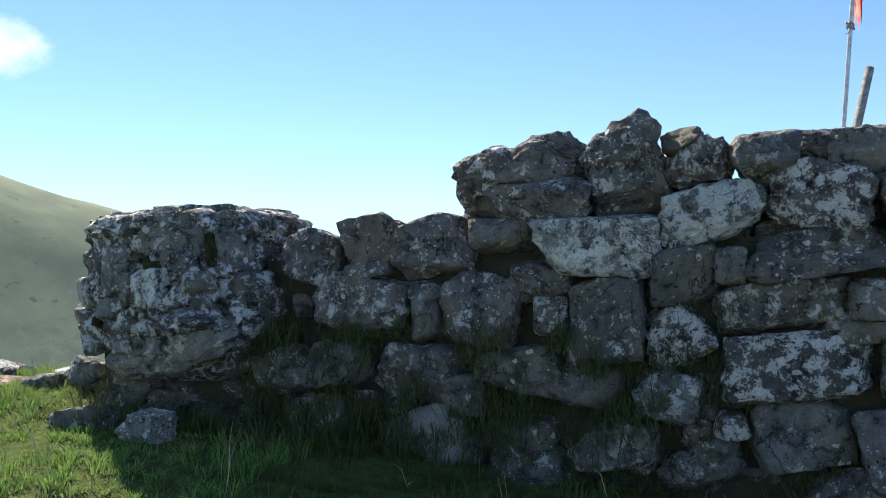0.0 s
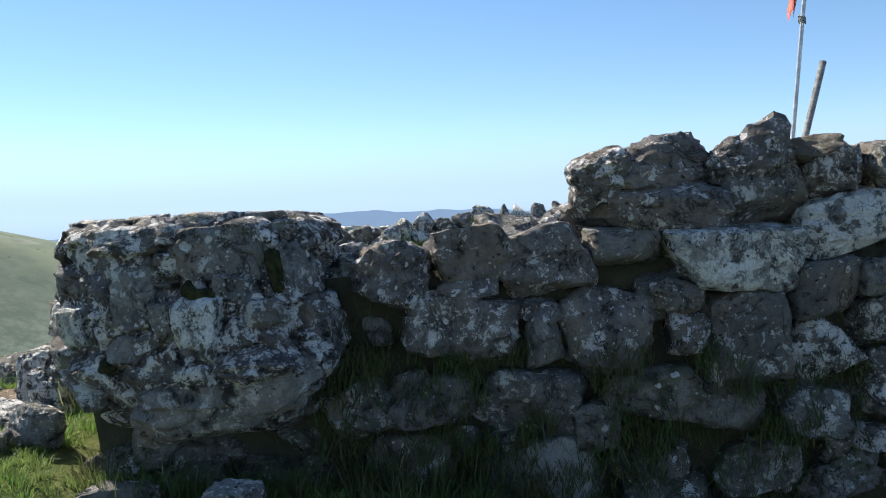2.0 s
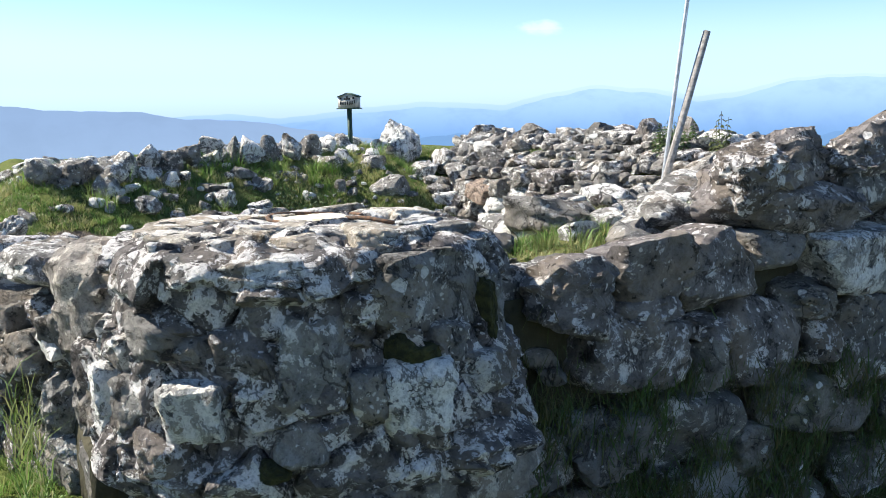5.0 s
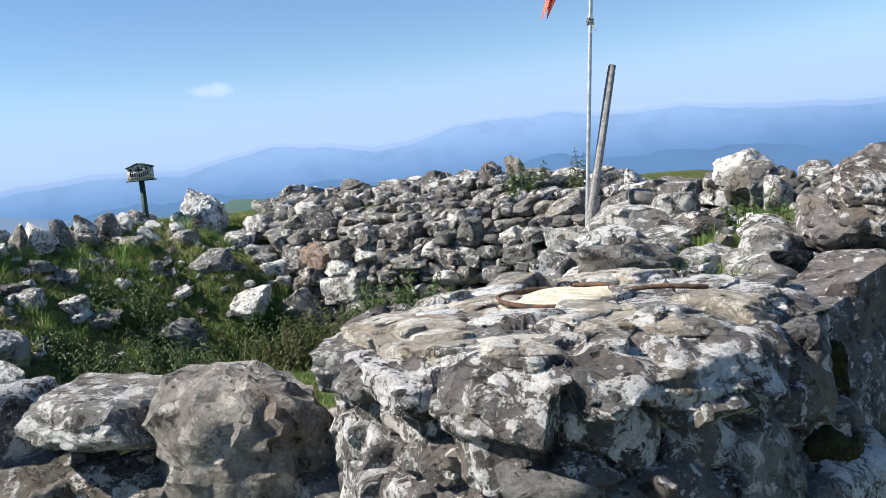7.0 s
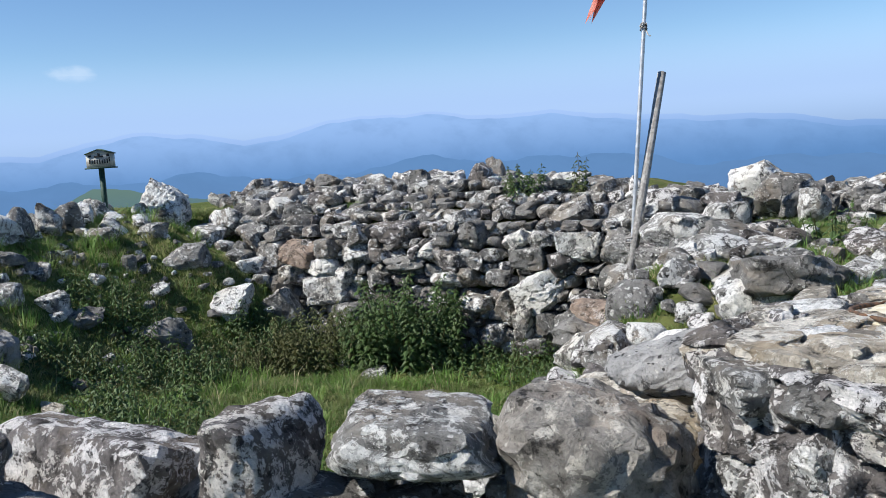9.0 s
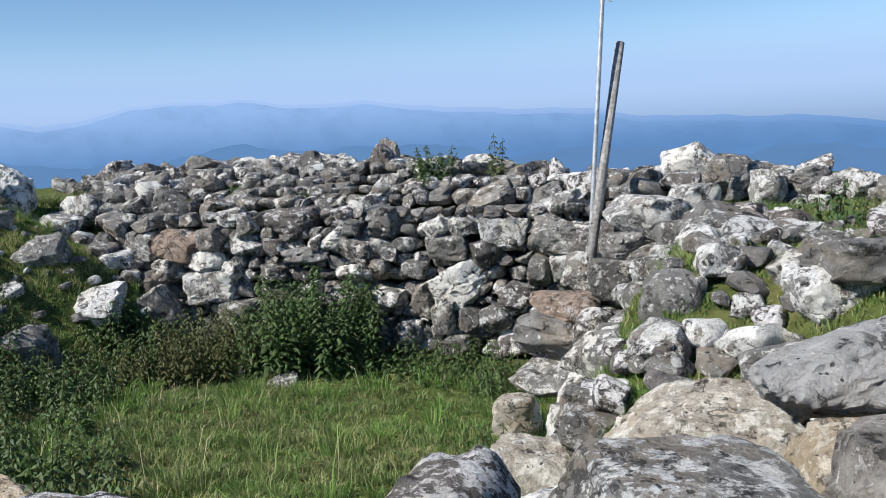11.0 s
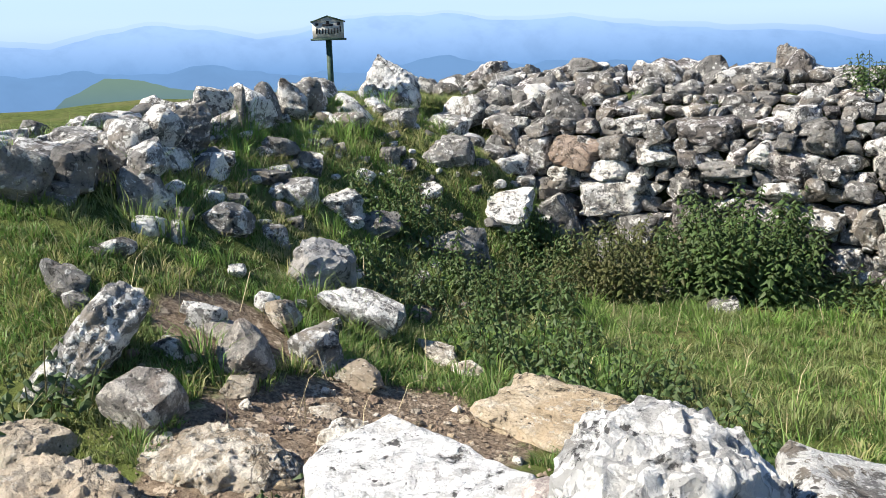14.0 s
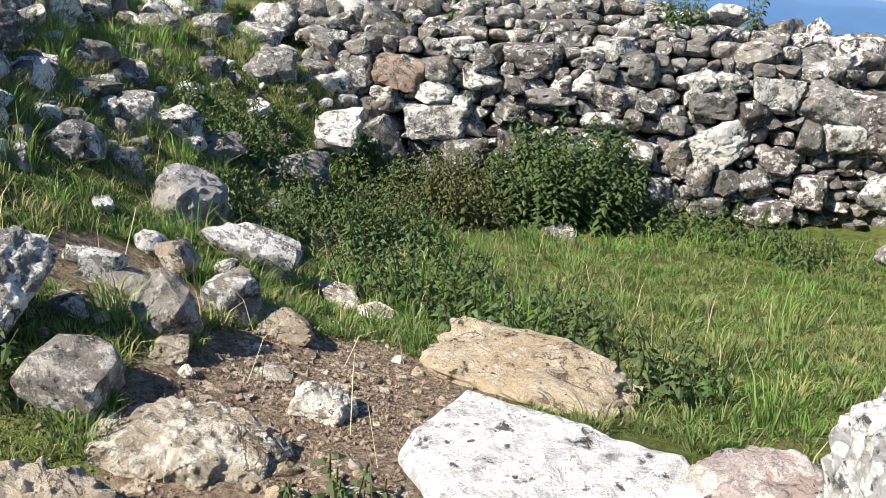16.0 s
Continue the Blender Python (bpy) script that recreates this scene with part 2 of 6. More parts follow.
def leaf_material(name, dry, mid, fresh, gloss=0.5):
    q = Mat(name)
    r = q.geo.outputs["Random Per Island"]
    c = q.mix(q.step(r, 0.0, 0.5), dry, mid)
    c = q.mix(q.step(r, 0.5, 1.0), c, fresh)
    c = q.mix(q.math("MULTIPLY", q.step(q.noise(1.4, 5, 0.65), 0.46, 0.62), 0.55), c, dry)
    q.color(c)
    q.bsdf.inputs["Roughness"].default_value = gloss
    tr = q.t.nodes.new("ShaderNodeBsdfTranslucent")
    q.link(c, tr.inputs[0])
    mx = q.t.nodes.new("ShaderNodeMixShader")
    mx.inputs[0].default_value = 0.35
    q.link(q.bsdf.outputs[0], mx.inputs[1])
    q.link(tr.outputs[0], mx.inputs[2])
    q.link(mx.outputs[0], q.t.nodes["Material Output"].inputs[0])
    return q.m


GRASS = leaf_material("grass_blades", (0.28, 0.28, 0.13), (0.112, 0.202, 0.047), (0.172, 0.292, 0.068))
# the same grass with the wall's shade put into a darker colour
SHADE_DARK_GRASS = leaf_material("shade_darkened_grass", (0.15, 0.14, 0.065), (0.075, 0.125, 0.03), (0.105, 0.185, 0.042))
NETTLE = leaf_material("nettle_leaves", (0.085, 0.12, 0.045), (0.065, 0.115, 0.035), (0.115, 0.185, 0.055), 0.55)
# mossy grass of the wall joints, toned down further to imitate shade
SHADEGRASS = leaf_material("shade_toned_mossy_grass", (0.13, 0.115, 0.055), (0.07, 0.10, 0.03), (0.09, 0.15, 0.04))
STEM = leaf_material("plant_stems", (0.12, 0.11, 0.05), (0.07, 0.09, 0.03), (0.08, 0.11, 0.04))

q = Mat("moss")
q.color(q.mix(q.step(q.noise(30, 5), 0.35, 0.65), (0.018, 0.020, 0.008), (0.050, 0.050, 0.016)))
q.bump(q.noise(120, 4), 0.9, 0.012)
MOSS = q.m

q = Mat("galvanised_tube")
q.color(q.mix(q.step(q.noise(20, 5), 0.35, 0.65), (0.42, 0.43, 0.44), (0.60, 0.61, 0.62)))
q.bsdf.inputs["Metallic"].default_value, q.bsdf.inputs["Roughness"].default_value = 0.55, 0.45
TUBE = q.m
q = Mat("weathered_grey_wood")
q.color(q.mix(q.step(q.noise(35, 5), 0.35, 0.65), (0.20, 0.19, 0.18), (0.36, 0.35, 0.33)))
q.bump(q.noise(80, 4), 0.4, 0.004)
GREYWOOD = q.m
q = Mat("green_paint")
q.color(q.mix(q.step(q.noise(25, 5), 0.4, 0.65), (0.020, 0.050, 0.035), (0.05, 0.085, 0.06)))
q.bsdf.inputs["Roughness"].default_value = 0.6
GREEN = q.m
q = Mat("off_white_paint")
q.color(q.mix(q.step(q.noise(30, 5), 0.45, 0.7), (0.46, 0.45, 0.40), (0.30, 0.29, 0.26)))
q.bsdf.inputs["Roughness"].default_value = 0.6
CREAM = q.m
q = Mat("black_paint")
q.color((0.02, 0.02, 0.022))
BLACK = q.m
q = Mat("rusty_iron")
q.color(q.mix(q.step(q.noise(60, 5), 0.4, 0.6), (0.06, 0.045, 0.035), (0.15, 0.085, 0.05)))
q.bump(q.noise(150, 4), 0.5, 0.002)
IRON = q.m
q = Mat("old_mortar")
q.color(q.mix(q.step(q.noise(25, 6, 0.7), 0.35, 0.65), (0.50, 0.44, 0.31), (0.74, 0.69, 0.56)))
q.bump(q.noise(60, 5), 0.8, 0.01)
MORTAR = q.m
q = Mat("rope")
q.color(q.mix(q.noise(90, 3), (0.22, 0.20, 0.18), (0.42, 0.39, 0.36)))
ROPE = q.m


def cloth_material(name, a, b):
    q = Mat(name)
    c = q.mix(q.step(q.noise(14, 4), 0.35, 0.65), a, b)
    q.color(c)
    tr = q.t.nodes.new("ShaderNodeBsdfTranslucent")
    q.link(c, tr.inputs[0])
    mx = q.t.nodes.new("ShaderNodeMixShader")
    mx.inputs[0].default_value = 0.5
    q.link(q.bsdf.outputs[0], mx.inputs[1])
    q.link(tr.outputs[0], mx.inputs[2])
    q.link(mx.outputs[0], q.t.nodes["Material Output"].inputs[0])
    return q.m


RED = cloth_material("faded_red_cloth", (0.70, 0.20, 0.15), (0.78, 0.36, 0.30))
YELLOW = cloth_material("faded_yellow_cloth", (0.80, 0.55, 0.20), (0.82, 0.64, 0.34))


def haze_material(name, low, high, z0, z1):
    """A far ridge with its haze painted in: it glows evenly, with a gradient from z0 to z1."""
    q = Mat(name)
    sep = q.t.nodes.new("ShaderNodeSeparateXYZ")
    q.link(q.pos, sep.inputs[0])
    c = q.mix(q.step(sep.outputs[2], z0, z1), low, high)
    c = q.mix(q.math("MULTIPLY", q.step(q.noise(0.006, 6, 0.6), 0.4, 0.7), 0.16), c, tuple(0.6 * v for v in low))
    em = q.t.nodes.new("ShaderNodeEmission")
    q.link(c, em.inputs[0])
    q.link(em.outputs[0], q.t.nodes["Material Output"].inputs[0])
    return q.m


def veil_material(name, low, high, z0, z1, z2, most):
    """A bank of haze on the horizon, drawn as a glowing sheet: blue below, paler above, thinning out upwards."""
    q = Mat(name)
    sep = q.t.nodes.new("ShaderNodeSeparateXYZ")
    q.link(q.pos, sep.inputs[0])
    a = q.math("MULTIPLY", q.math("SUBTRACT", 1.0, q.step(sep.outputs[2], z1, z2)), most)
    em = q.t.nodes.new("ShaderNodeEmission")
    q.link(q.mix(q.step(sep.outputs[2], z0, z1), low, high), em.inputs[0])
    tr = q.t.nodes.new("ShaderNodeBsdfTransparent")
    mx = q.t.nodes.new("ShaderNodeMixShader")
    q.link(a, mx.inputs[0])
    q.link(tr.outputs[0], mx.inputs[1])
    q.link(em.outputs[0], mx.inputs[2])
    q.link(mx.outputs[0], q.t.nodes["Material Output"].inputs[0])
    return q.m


# ---- ground ----
def ss(u):
    u = np.clip(u, 0, 1)
    return u * u * (3 - 2 * u)


def height(x, y):
    """The lie of the ground: a summit, with a sunken enclosure, its banks, and slopes that fall to the valleys."""
    x, y = np.asarray(x, float), np.asarray(y, float)
    out = 0.44 - 0.10 * np.maximum(x - 0.5, 0) - 0.11 * np.clip(y - 3.5, -1.2, 9) * ss((x + 1.2) / 1.2)
    floor = 0.03 + 0.135 * np.clip(8 - y, 0, 5)
    amp = np.clip(0.9 + 0.16 * (y - 4.3), 0.9, 1.5)
    left = amp * ss((-5.1 - 0.28 * (y - 4.3) - x) / 2.6) * ss((y - 3.0) / 1.2)
    left = left + 0.35 * ss((-6.2 - x) / 0.6) * (1 - ss((-6.9 - x) / 0.9)) * ss((y - 7.5) / 0.9)
    left = left + 0.40 * np.exp(-((x + 7.55) / 0.75) ** 2 - ((y - 8.6) / 0.9) ** 2)
    back = (1.5 - 0.25 * ss((x + 4.8) / 1.2)) * ss((y - 9.25 - 0.12 * (x + 4.5)) / 0.6)
    bank = 1.36 * ss((x + 2.52) / 1.0) * ss((y - 4.1) / 0.9) * (0.66 + 0.34 * ss((y - 5.2) / 1.3 + 0.6 * ss((x + 1.2) / 0.8)))
    bank = bank * (1 - 0.55 * ss((y - 9.2) / 2.0))
    ins = np.maximum(floor + left, np.maximum(back, bank))
    w = np.where(x < -3.0, ss((y - 2.7) / 0.9), (y > 3.75) * 1.0) * (x < 0.1)
    z = out + (ins - out) * w
    z = z + 0.03 * np.sin(2.3 * x + 1.1 * y) * np.sin(1.7 * y - 0.6 * x) + 0.012 * np.sin(7.1 * x) * np.sin(6.3 * y + 1)
    z = z - 0.7 * np.maximum(1.1 - y, 0) ** 1.3 * (y > -30) - 17 * (y <= -30)
    r = np.hypot(x + 2.6, y - 5.0)
    f = np.maximum(r - 9.5, 0)
    z = z - 300 * np.tanh(0.30 * f * f / (f + 6) / 300)
    # the green hillside across the valley
    yaw = np.degrees(np.arctan2(-(x + 2.6), y - 5.0)) % 360
    up = np.interp(yaw, [95, 108, 112, 117, 120, 131, 137, 150, 170, 200, 230], [-9, -2.2, 0.2, 1.6, 2.2, 5.9, 8.2, 10.5, 9, 4, -9])
    top = 1.0 + r * np.tan(np.radians(up)) + 6 * np.sin(0.013 * x + 1) * np.sin(0.017 * y) + 2.5 * np.sin(0.05 * x) * np.sin(0.043 * y)
    hill = np.exp(-(((r - 620) / np.where(r < 620, 260, 500)) ** 2)) * ss((r - 120) / 200)
    return np.where(hill > 0.001, z + np.maximum(top - z, 0) * hill, z)


def mesh_of(name, verts, faces, mat=None, smooth=True):
    me = bpy.data.meshes.new(name)
    me.from_pydata(verts, [], faces)
    me.update()
    if smooth:
        me.polygons.foreach_set("use_smooth", np.ones(len(me.polygons), bool))
    if mat:
        me.materials.append(mat)
    return me


def part(name, me, parent, label="", m=None, mat=None):
    """One mesh object, under a thing or a part."""
    if isinstance(me, bmesh.types.BMesh):
        bm, me = me, bpy.data.meshes.new(name)
        bm.to_mesh(me)
        bm.free()
        me.polygons.foreach_set("use_smooth", np.ones(len(me.polygons), bool))
        me.materials.append(mat)
    ob = new(name, me)
    if parent is not None:
        ob.parent = parent
    if m is not None:
        ob.matrix_basis = m
    if label:
        tagged(ob, label)
    return ob


def thing(name, label, category, at=(0, 0, 0), group="", kind="", m=None):
    ob = new(name)
    ob.empty_display_size = 0.1
    ob.matrix_basis = m if m is not None else Matrix.Translation(at)
    return tagged(ob, label, category, group, kind)


N = 170
side = np.sinh(np.arange(-N, N + 1) / N * 8.6) * 1.75
gx, gy = np.meshgrid(side - 2.4, side + 5.0)
gz = height(gx, gy)
gv = np.stack([gx, gy, gz], -1).reshape(-1, 3)
W2 = 2 * N + 1
a = (np.arange(2 * N)[:, None] * W2 + np.arange(2 * N)[None]).ravel()
gf = np.stack([a, a + 1, a + W2 + 1, a + W2], -1)
ground = new("ground", mesh_of("ground", gv.tolist(), gf.tolist(), TURF))
tagged(ground, "grassy summit ground with bare earth, falling to green slopes", "ground", kind="structure")


# ---- far ridges ----
def ridge(name, label, far, yaws, ups, low_up, mat, rough, seed):
    """A range of hills that stands far off, from its skyline's height in degrees along the compass."""
    rng = random.Random(seed)
    ph = [rng.uniform(0, 6.28) for _ in range(6)]
    yy = np.linspace(yaws[0], yaws[-1], 420)
    e = np.interp(yy, yaws, ups)
    e = e + rough * sum(np.sin(yy * k + p) / k for k, p in zip((0.5, 0.9, 1.7, 3.1, 6.3, 12.0), ph))
    vs, fs = [], []
    for row, (t, d) in enumerate(((0, 1.0), (0.5, 1.03), (0.85, 1.06), (1, 1.1))):
        el = np.radians(low_up + (e - low_up) * t)
        r = far * d / 1.1
        for k in range(len(yy)):
            w = math.radians(yy[k])
            vs.append((-2.6 - math.sin(w) * r, 5 + math.cos(w) * r, 1.8 + r * math.tan(el[k])))
    n = len(yy)
    for row in range(3):
        fs += [(row * n + k, row * n + k + 1, (row + 1) * n + k + 1, (row + 1) * n + k) for k in range(n - 1)]
    ob = new(name, mesh_of(name, vs, fs, mat))
    return tagged(ob, label, "mountains", kind="structure")


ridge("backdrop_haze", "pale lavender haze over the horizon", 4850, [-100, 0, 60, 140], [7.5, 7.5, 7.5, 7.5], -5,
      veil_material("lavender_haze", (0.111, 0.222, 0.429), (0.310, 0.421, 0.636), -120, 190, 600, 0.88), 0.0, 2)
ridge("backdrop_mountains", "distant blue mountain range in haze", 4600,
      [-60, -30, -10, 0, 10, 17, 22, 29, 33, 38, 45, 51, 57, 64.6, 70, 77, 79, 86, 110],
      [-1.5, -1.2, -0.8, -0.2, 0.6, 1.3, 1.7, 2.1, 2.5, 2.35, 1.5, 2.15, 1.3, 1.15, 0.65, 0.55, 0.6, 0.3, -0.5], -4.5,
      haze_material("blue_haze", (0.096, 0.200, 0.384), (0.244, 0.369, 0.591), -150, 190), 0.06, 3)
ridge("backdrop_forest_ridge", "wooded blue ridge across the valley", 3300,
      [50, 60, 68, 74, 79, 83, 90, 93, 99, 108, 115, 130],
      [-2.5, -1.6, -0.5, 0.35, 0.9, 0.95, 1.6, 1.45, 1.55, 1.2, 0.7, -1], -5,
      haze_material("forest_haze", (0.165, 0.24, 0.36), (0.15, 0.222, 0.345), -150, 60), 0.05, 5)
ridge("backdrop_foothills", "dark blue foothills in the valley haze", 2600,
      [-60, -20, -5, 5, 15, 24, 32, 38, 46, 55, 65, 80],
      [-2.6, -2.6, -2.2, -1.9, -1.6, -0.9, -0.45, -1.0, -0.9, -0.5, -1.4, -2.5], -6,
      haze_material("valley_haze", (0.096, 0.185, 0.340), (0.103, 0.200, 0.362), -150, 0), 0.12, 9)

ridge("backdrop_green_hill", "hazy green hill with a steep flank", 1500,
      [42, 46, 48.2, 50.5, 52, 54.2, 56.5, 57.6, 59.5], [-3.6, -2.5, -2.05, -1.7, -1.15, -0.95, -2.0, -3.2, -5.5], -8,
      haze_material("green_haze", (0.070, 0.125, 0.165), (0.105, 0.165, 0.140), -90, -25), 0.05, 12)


def cloud(name, label, yaw, up, wide, high, thick, seed):
    """A thin far cloud: a curved sheet whose veil frays out at its edges."""
    q = Mat(name)
    gc = q.t.nodes.new("ShaderNodeTexCoord").outputs["Generated"]
    sep = q.t.nodes.new("ShaderNodeSeparateXYZ")
    q.link(gc, sep.inputs[0])
    d = [q.math("POWER", q.math("MULTIPLY", q.math("SUBTRACT", sep.outputs[k], 0.5), 2.0), 2) for k in (0, 2)]
    d = q.math("ADD", q.math("ADD", d[0], d[1]), q.math("MULTIPLY", q.math("SUBTRACT", q.noise(2.4, 6, 0.6, vec=gc), 0.5), 1.3))
    em = q.t.nodes.new("ShaderNodeEmission")
    em.inputs[0].default_value = (0.70, 0.72, 0.74, 1)
    mx = q.t.nodes.new("ShaderNodeMixShader")
    q.link(q.math("MULTIPLY", q.math("SUBTRACT", 1.0, q.step(d, -0.1, 0.75)), thick), mx.inputs[0])
    q.link(q.t.nodes.new("ShaderNodeBsdfTransparent").outputs[0], mx.inputs[1])
    q.link(em.outputs[0], mx.inputs[2])
    q.link(mx.outputs[0], q.t.nodes["Material Output"].inputs[0])
    vs, fs = [], []
    for i in range(9):
        for j in range(5):
            w, e = math.radians(yaw + wide * (i / 8 - 0.5)), math.radians(up + high * (j / 4 - 0.5))
            vs.append((-2.6 - 4700 * math.cos(e) * math.sin(w), 5 + 4700 * math.cos(e) * math.cos(w), 1.8 + 4700 * math.sin(e)))
    fs = [(i * 5 + j, i * 5 + j + 1, i * 5 + j + 6, i * 5 + j + 5) for i in range(8) for j in range(4)]
    return tagged(new(name, mesh_of(name, vs, fs, q.m)), label, "cloud", kind="structure")


cloud("backdrop_cloud", "small bright white cloud in the pale sky", 136.6, 14.7, 6.0, 4.4, 0.6, 1)
cloud("backdrop_cloud", "faint wisp of cloud over the mountains", 54.6, 5.75, 3.6, 1.3, 0.28, 2)


# ---- stones ----
def ico(sub):
    bm = bmesh.new()
    bmesh.ops.create_icosphere(bm, subdivisions=sub, radius=1)
    v = np.array([q.co[:] for q in bm.verts])
    f = [[q.index for q in p.verts] for p in bm.faces]
    bm.free()
    return v, f


ICO = {k: ico(k) for k in (3, 4, 7)}


def lumps(v, scale, seed, octaves=4, rough=0.5):
    off = Vector((seed * 7.31, seed * 3.17, seed * 5.77))
    return np.array([noise.fractal(Vector(p) * scale + off, 1.0, 1 / rough, octaves) for p in v])


def stone_mesh(name, seed, sub=4, edge=14, tilt=0.10, chips=6, deep=(0.62, 0.92), lump=0.08, rough=0.05):
    """A broken block of unit half-size: a tilted box with its corners and edges split off, bedding ledges, hollows and grain. edge: how sharp its arrises are."""
    rng = np.random.RandomState(seed)
    d, f = ICO[sub]
    ns, hs = [], []
    for ax in range(3):
        for sg in (-1, 1):
            n = np.eye(3)[ax] * sg + tilt * rng.normal(size=3)
            ns.append(n / np.linalg.norm(n))
            hs.append(rng.uniform(0.85, 1.0))
    for _ in range(chips):
        n = rng.choice([-1, 1], 3) * rng.uniform(0.12, 1.0, 3) * (rng.uniform(size=3) < 0.8)
        n = n + 0.05 * rng.normal(size=3)
        n /= np.linalg.norm(n)
        ns.append(n)
        hs.append(np.abs(n).sum() * rng.uniform(*deep))
    near = np.maximum(d @ np.array(ns).T, 0) / np.array(hs)
    v = d / (near ** edge).sum(1, keepdims=True) ** (1 / edge)
    v = v * (1 + 0.6 * lump * lumps(v, 1.1, seed, 3))[:, None]
    bed = np.array([noise.noise(Vector((0.6 * p[0], 0.6 * p[1], 4.2 * p[2] + seed))) for p in v])
    v[:, :2] *= (1 + 0.6 * rough * bed)[:, None]
    crag = np.abs(lumps(v, 2.2, seed + 20, 4, 0.6))
    v = v * (1 - 1.5 * rough * crag + 0.9 * rough * lumps(v, 5.0, seed + 50, 4, 0.68))[:, None]
    lo, hi = v.min(0), v.max(0)
    v = (v - (lo + hi) / 2) / ((hi - lo) / 2)
    me = mesh_of(name, v.tolist(), f, GREY)
    me.set_sharp_from_angle(angle=radians(32))
    return me


BLOCKS = [stone_mesh("block", 100 + k, 4, 13, 0.16, 8, (0.60, 0.88), 0.14, 0.055) for k in range(18)]
ROUGHS = [stone_mesh("rough_stone", 200 + k, 4, 20, 0.26, 12, (0.48, 0.82), 0.14, 0.06) for k in range(18)]
SMALLS = [stone_mesh("small_stone", 300 + k, 3, 20, 0.26, 11, (0.48, 0.82), 0.12, 0.05) for k in range(26)]
SHARDS = [stone_mesh("angular_stone", 400 + k, 3, 30, 0.32, 11, (0.42, 0.78), 0.08, 0.045) for k in range(20)]
ROUNDS = [stone_mesh("cobble", 500 + k, 4, 6, 0.3, 10, (0.56, 0.85), 0.20, 0.10) for k in range(8)]
FLIPS = [Matrix.Identity(4), Matrix.Rotation(math.pi, 4, "X"), Matrix.Rotation(math.pi, 4, "Y"), Matrix.Rotation(math.pi, 4, "Z")]


def lay(me, parent, at, size, turn=(0, 0, 0), mat=None, name="stone", rng=random):
    """One stone of the given full size, with its centre at a place."""
    m = pose(*at, *turn) @ Matrix.Diagonal((size[0] / 2, size[1] / 2, size[2] / 2, 1)) @ rng.choice(FLIPS)
    ob = part(name, me, parent, m=m)
    if mat is not None:
        ob.material_slots[0].link = "OBJECT"
        ob.material_slots[0].material = mat
    return ob


def pick(rng, mats):
    u = rng.random()
    for m, share in mats:
        u -= share
        if u <= 0:
            return m
    return mats[-1][0]


def box(sx, sy, sz, bevel=0.0, seg=2):
    bm = bmesh.new()
    bmesh.ops.create_cube(bm, size=1)
    bmesh.ops.scale(bm, vec=(sx, sy, sz), verts=bm.verts)
    if bevel:
        bmesh.ops.bevel(bm, geom=bm.edges[:], offset=bevel, segments=seg, affect="EDGES")
    return bm


def core(name, label, x0, x1, y0, y1, z0, z1, seed):
    """The earth and small rubble inside a dry wall: shows only between its stones, dark to imitate shade there."""
    bm = box(x1 - x0, y1 - y0, z1 - z0)
    bmesh.ops.subdivide_edges(bm, edges=bm.edges[:], cuts=9, use_grid_fill=True)
    for v in bm.verts:
        v.co += noise.noise_vector(v.co * 3 + Vector((seed, 0, 0))) * 0.05
        v.co += Vector(((x0 + x1) / 2, (y0 + y1) / 2, (z0 + z1) / 2))
    ob = part(name, bm, None, mat=CORE)
    return tagged(ob, label, "wall", kind="structure")


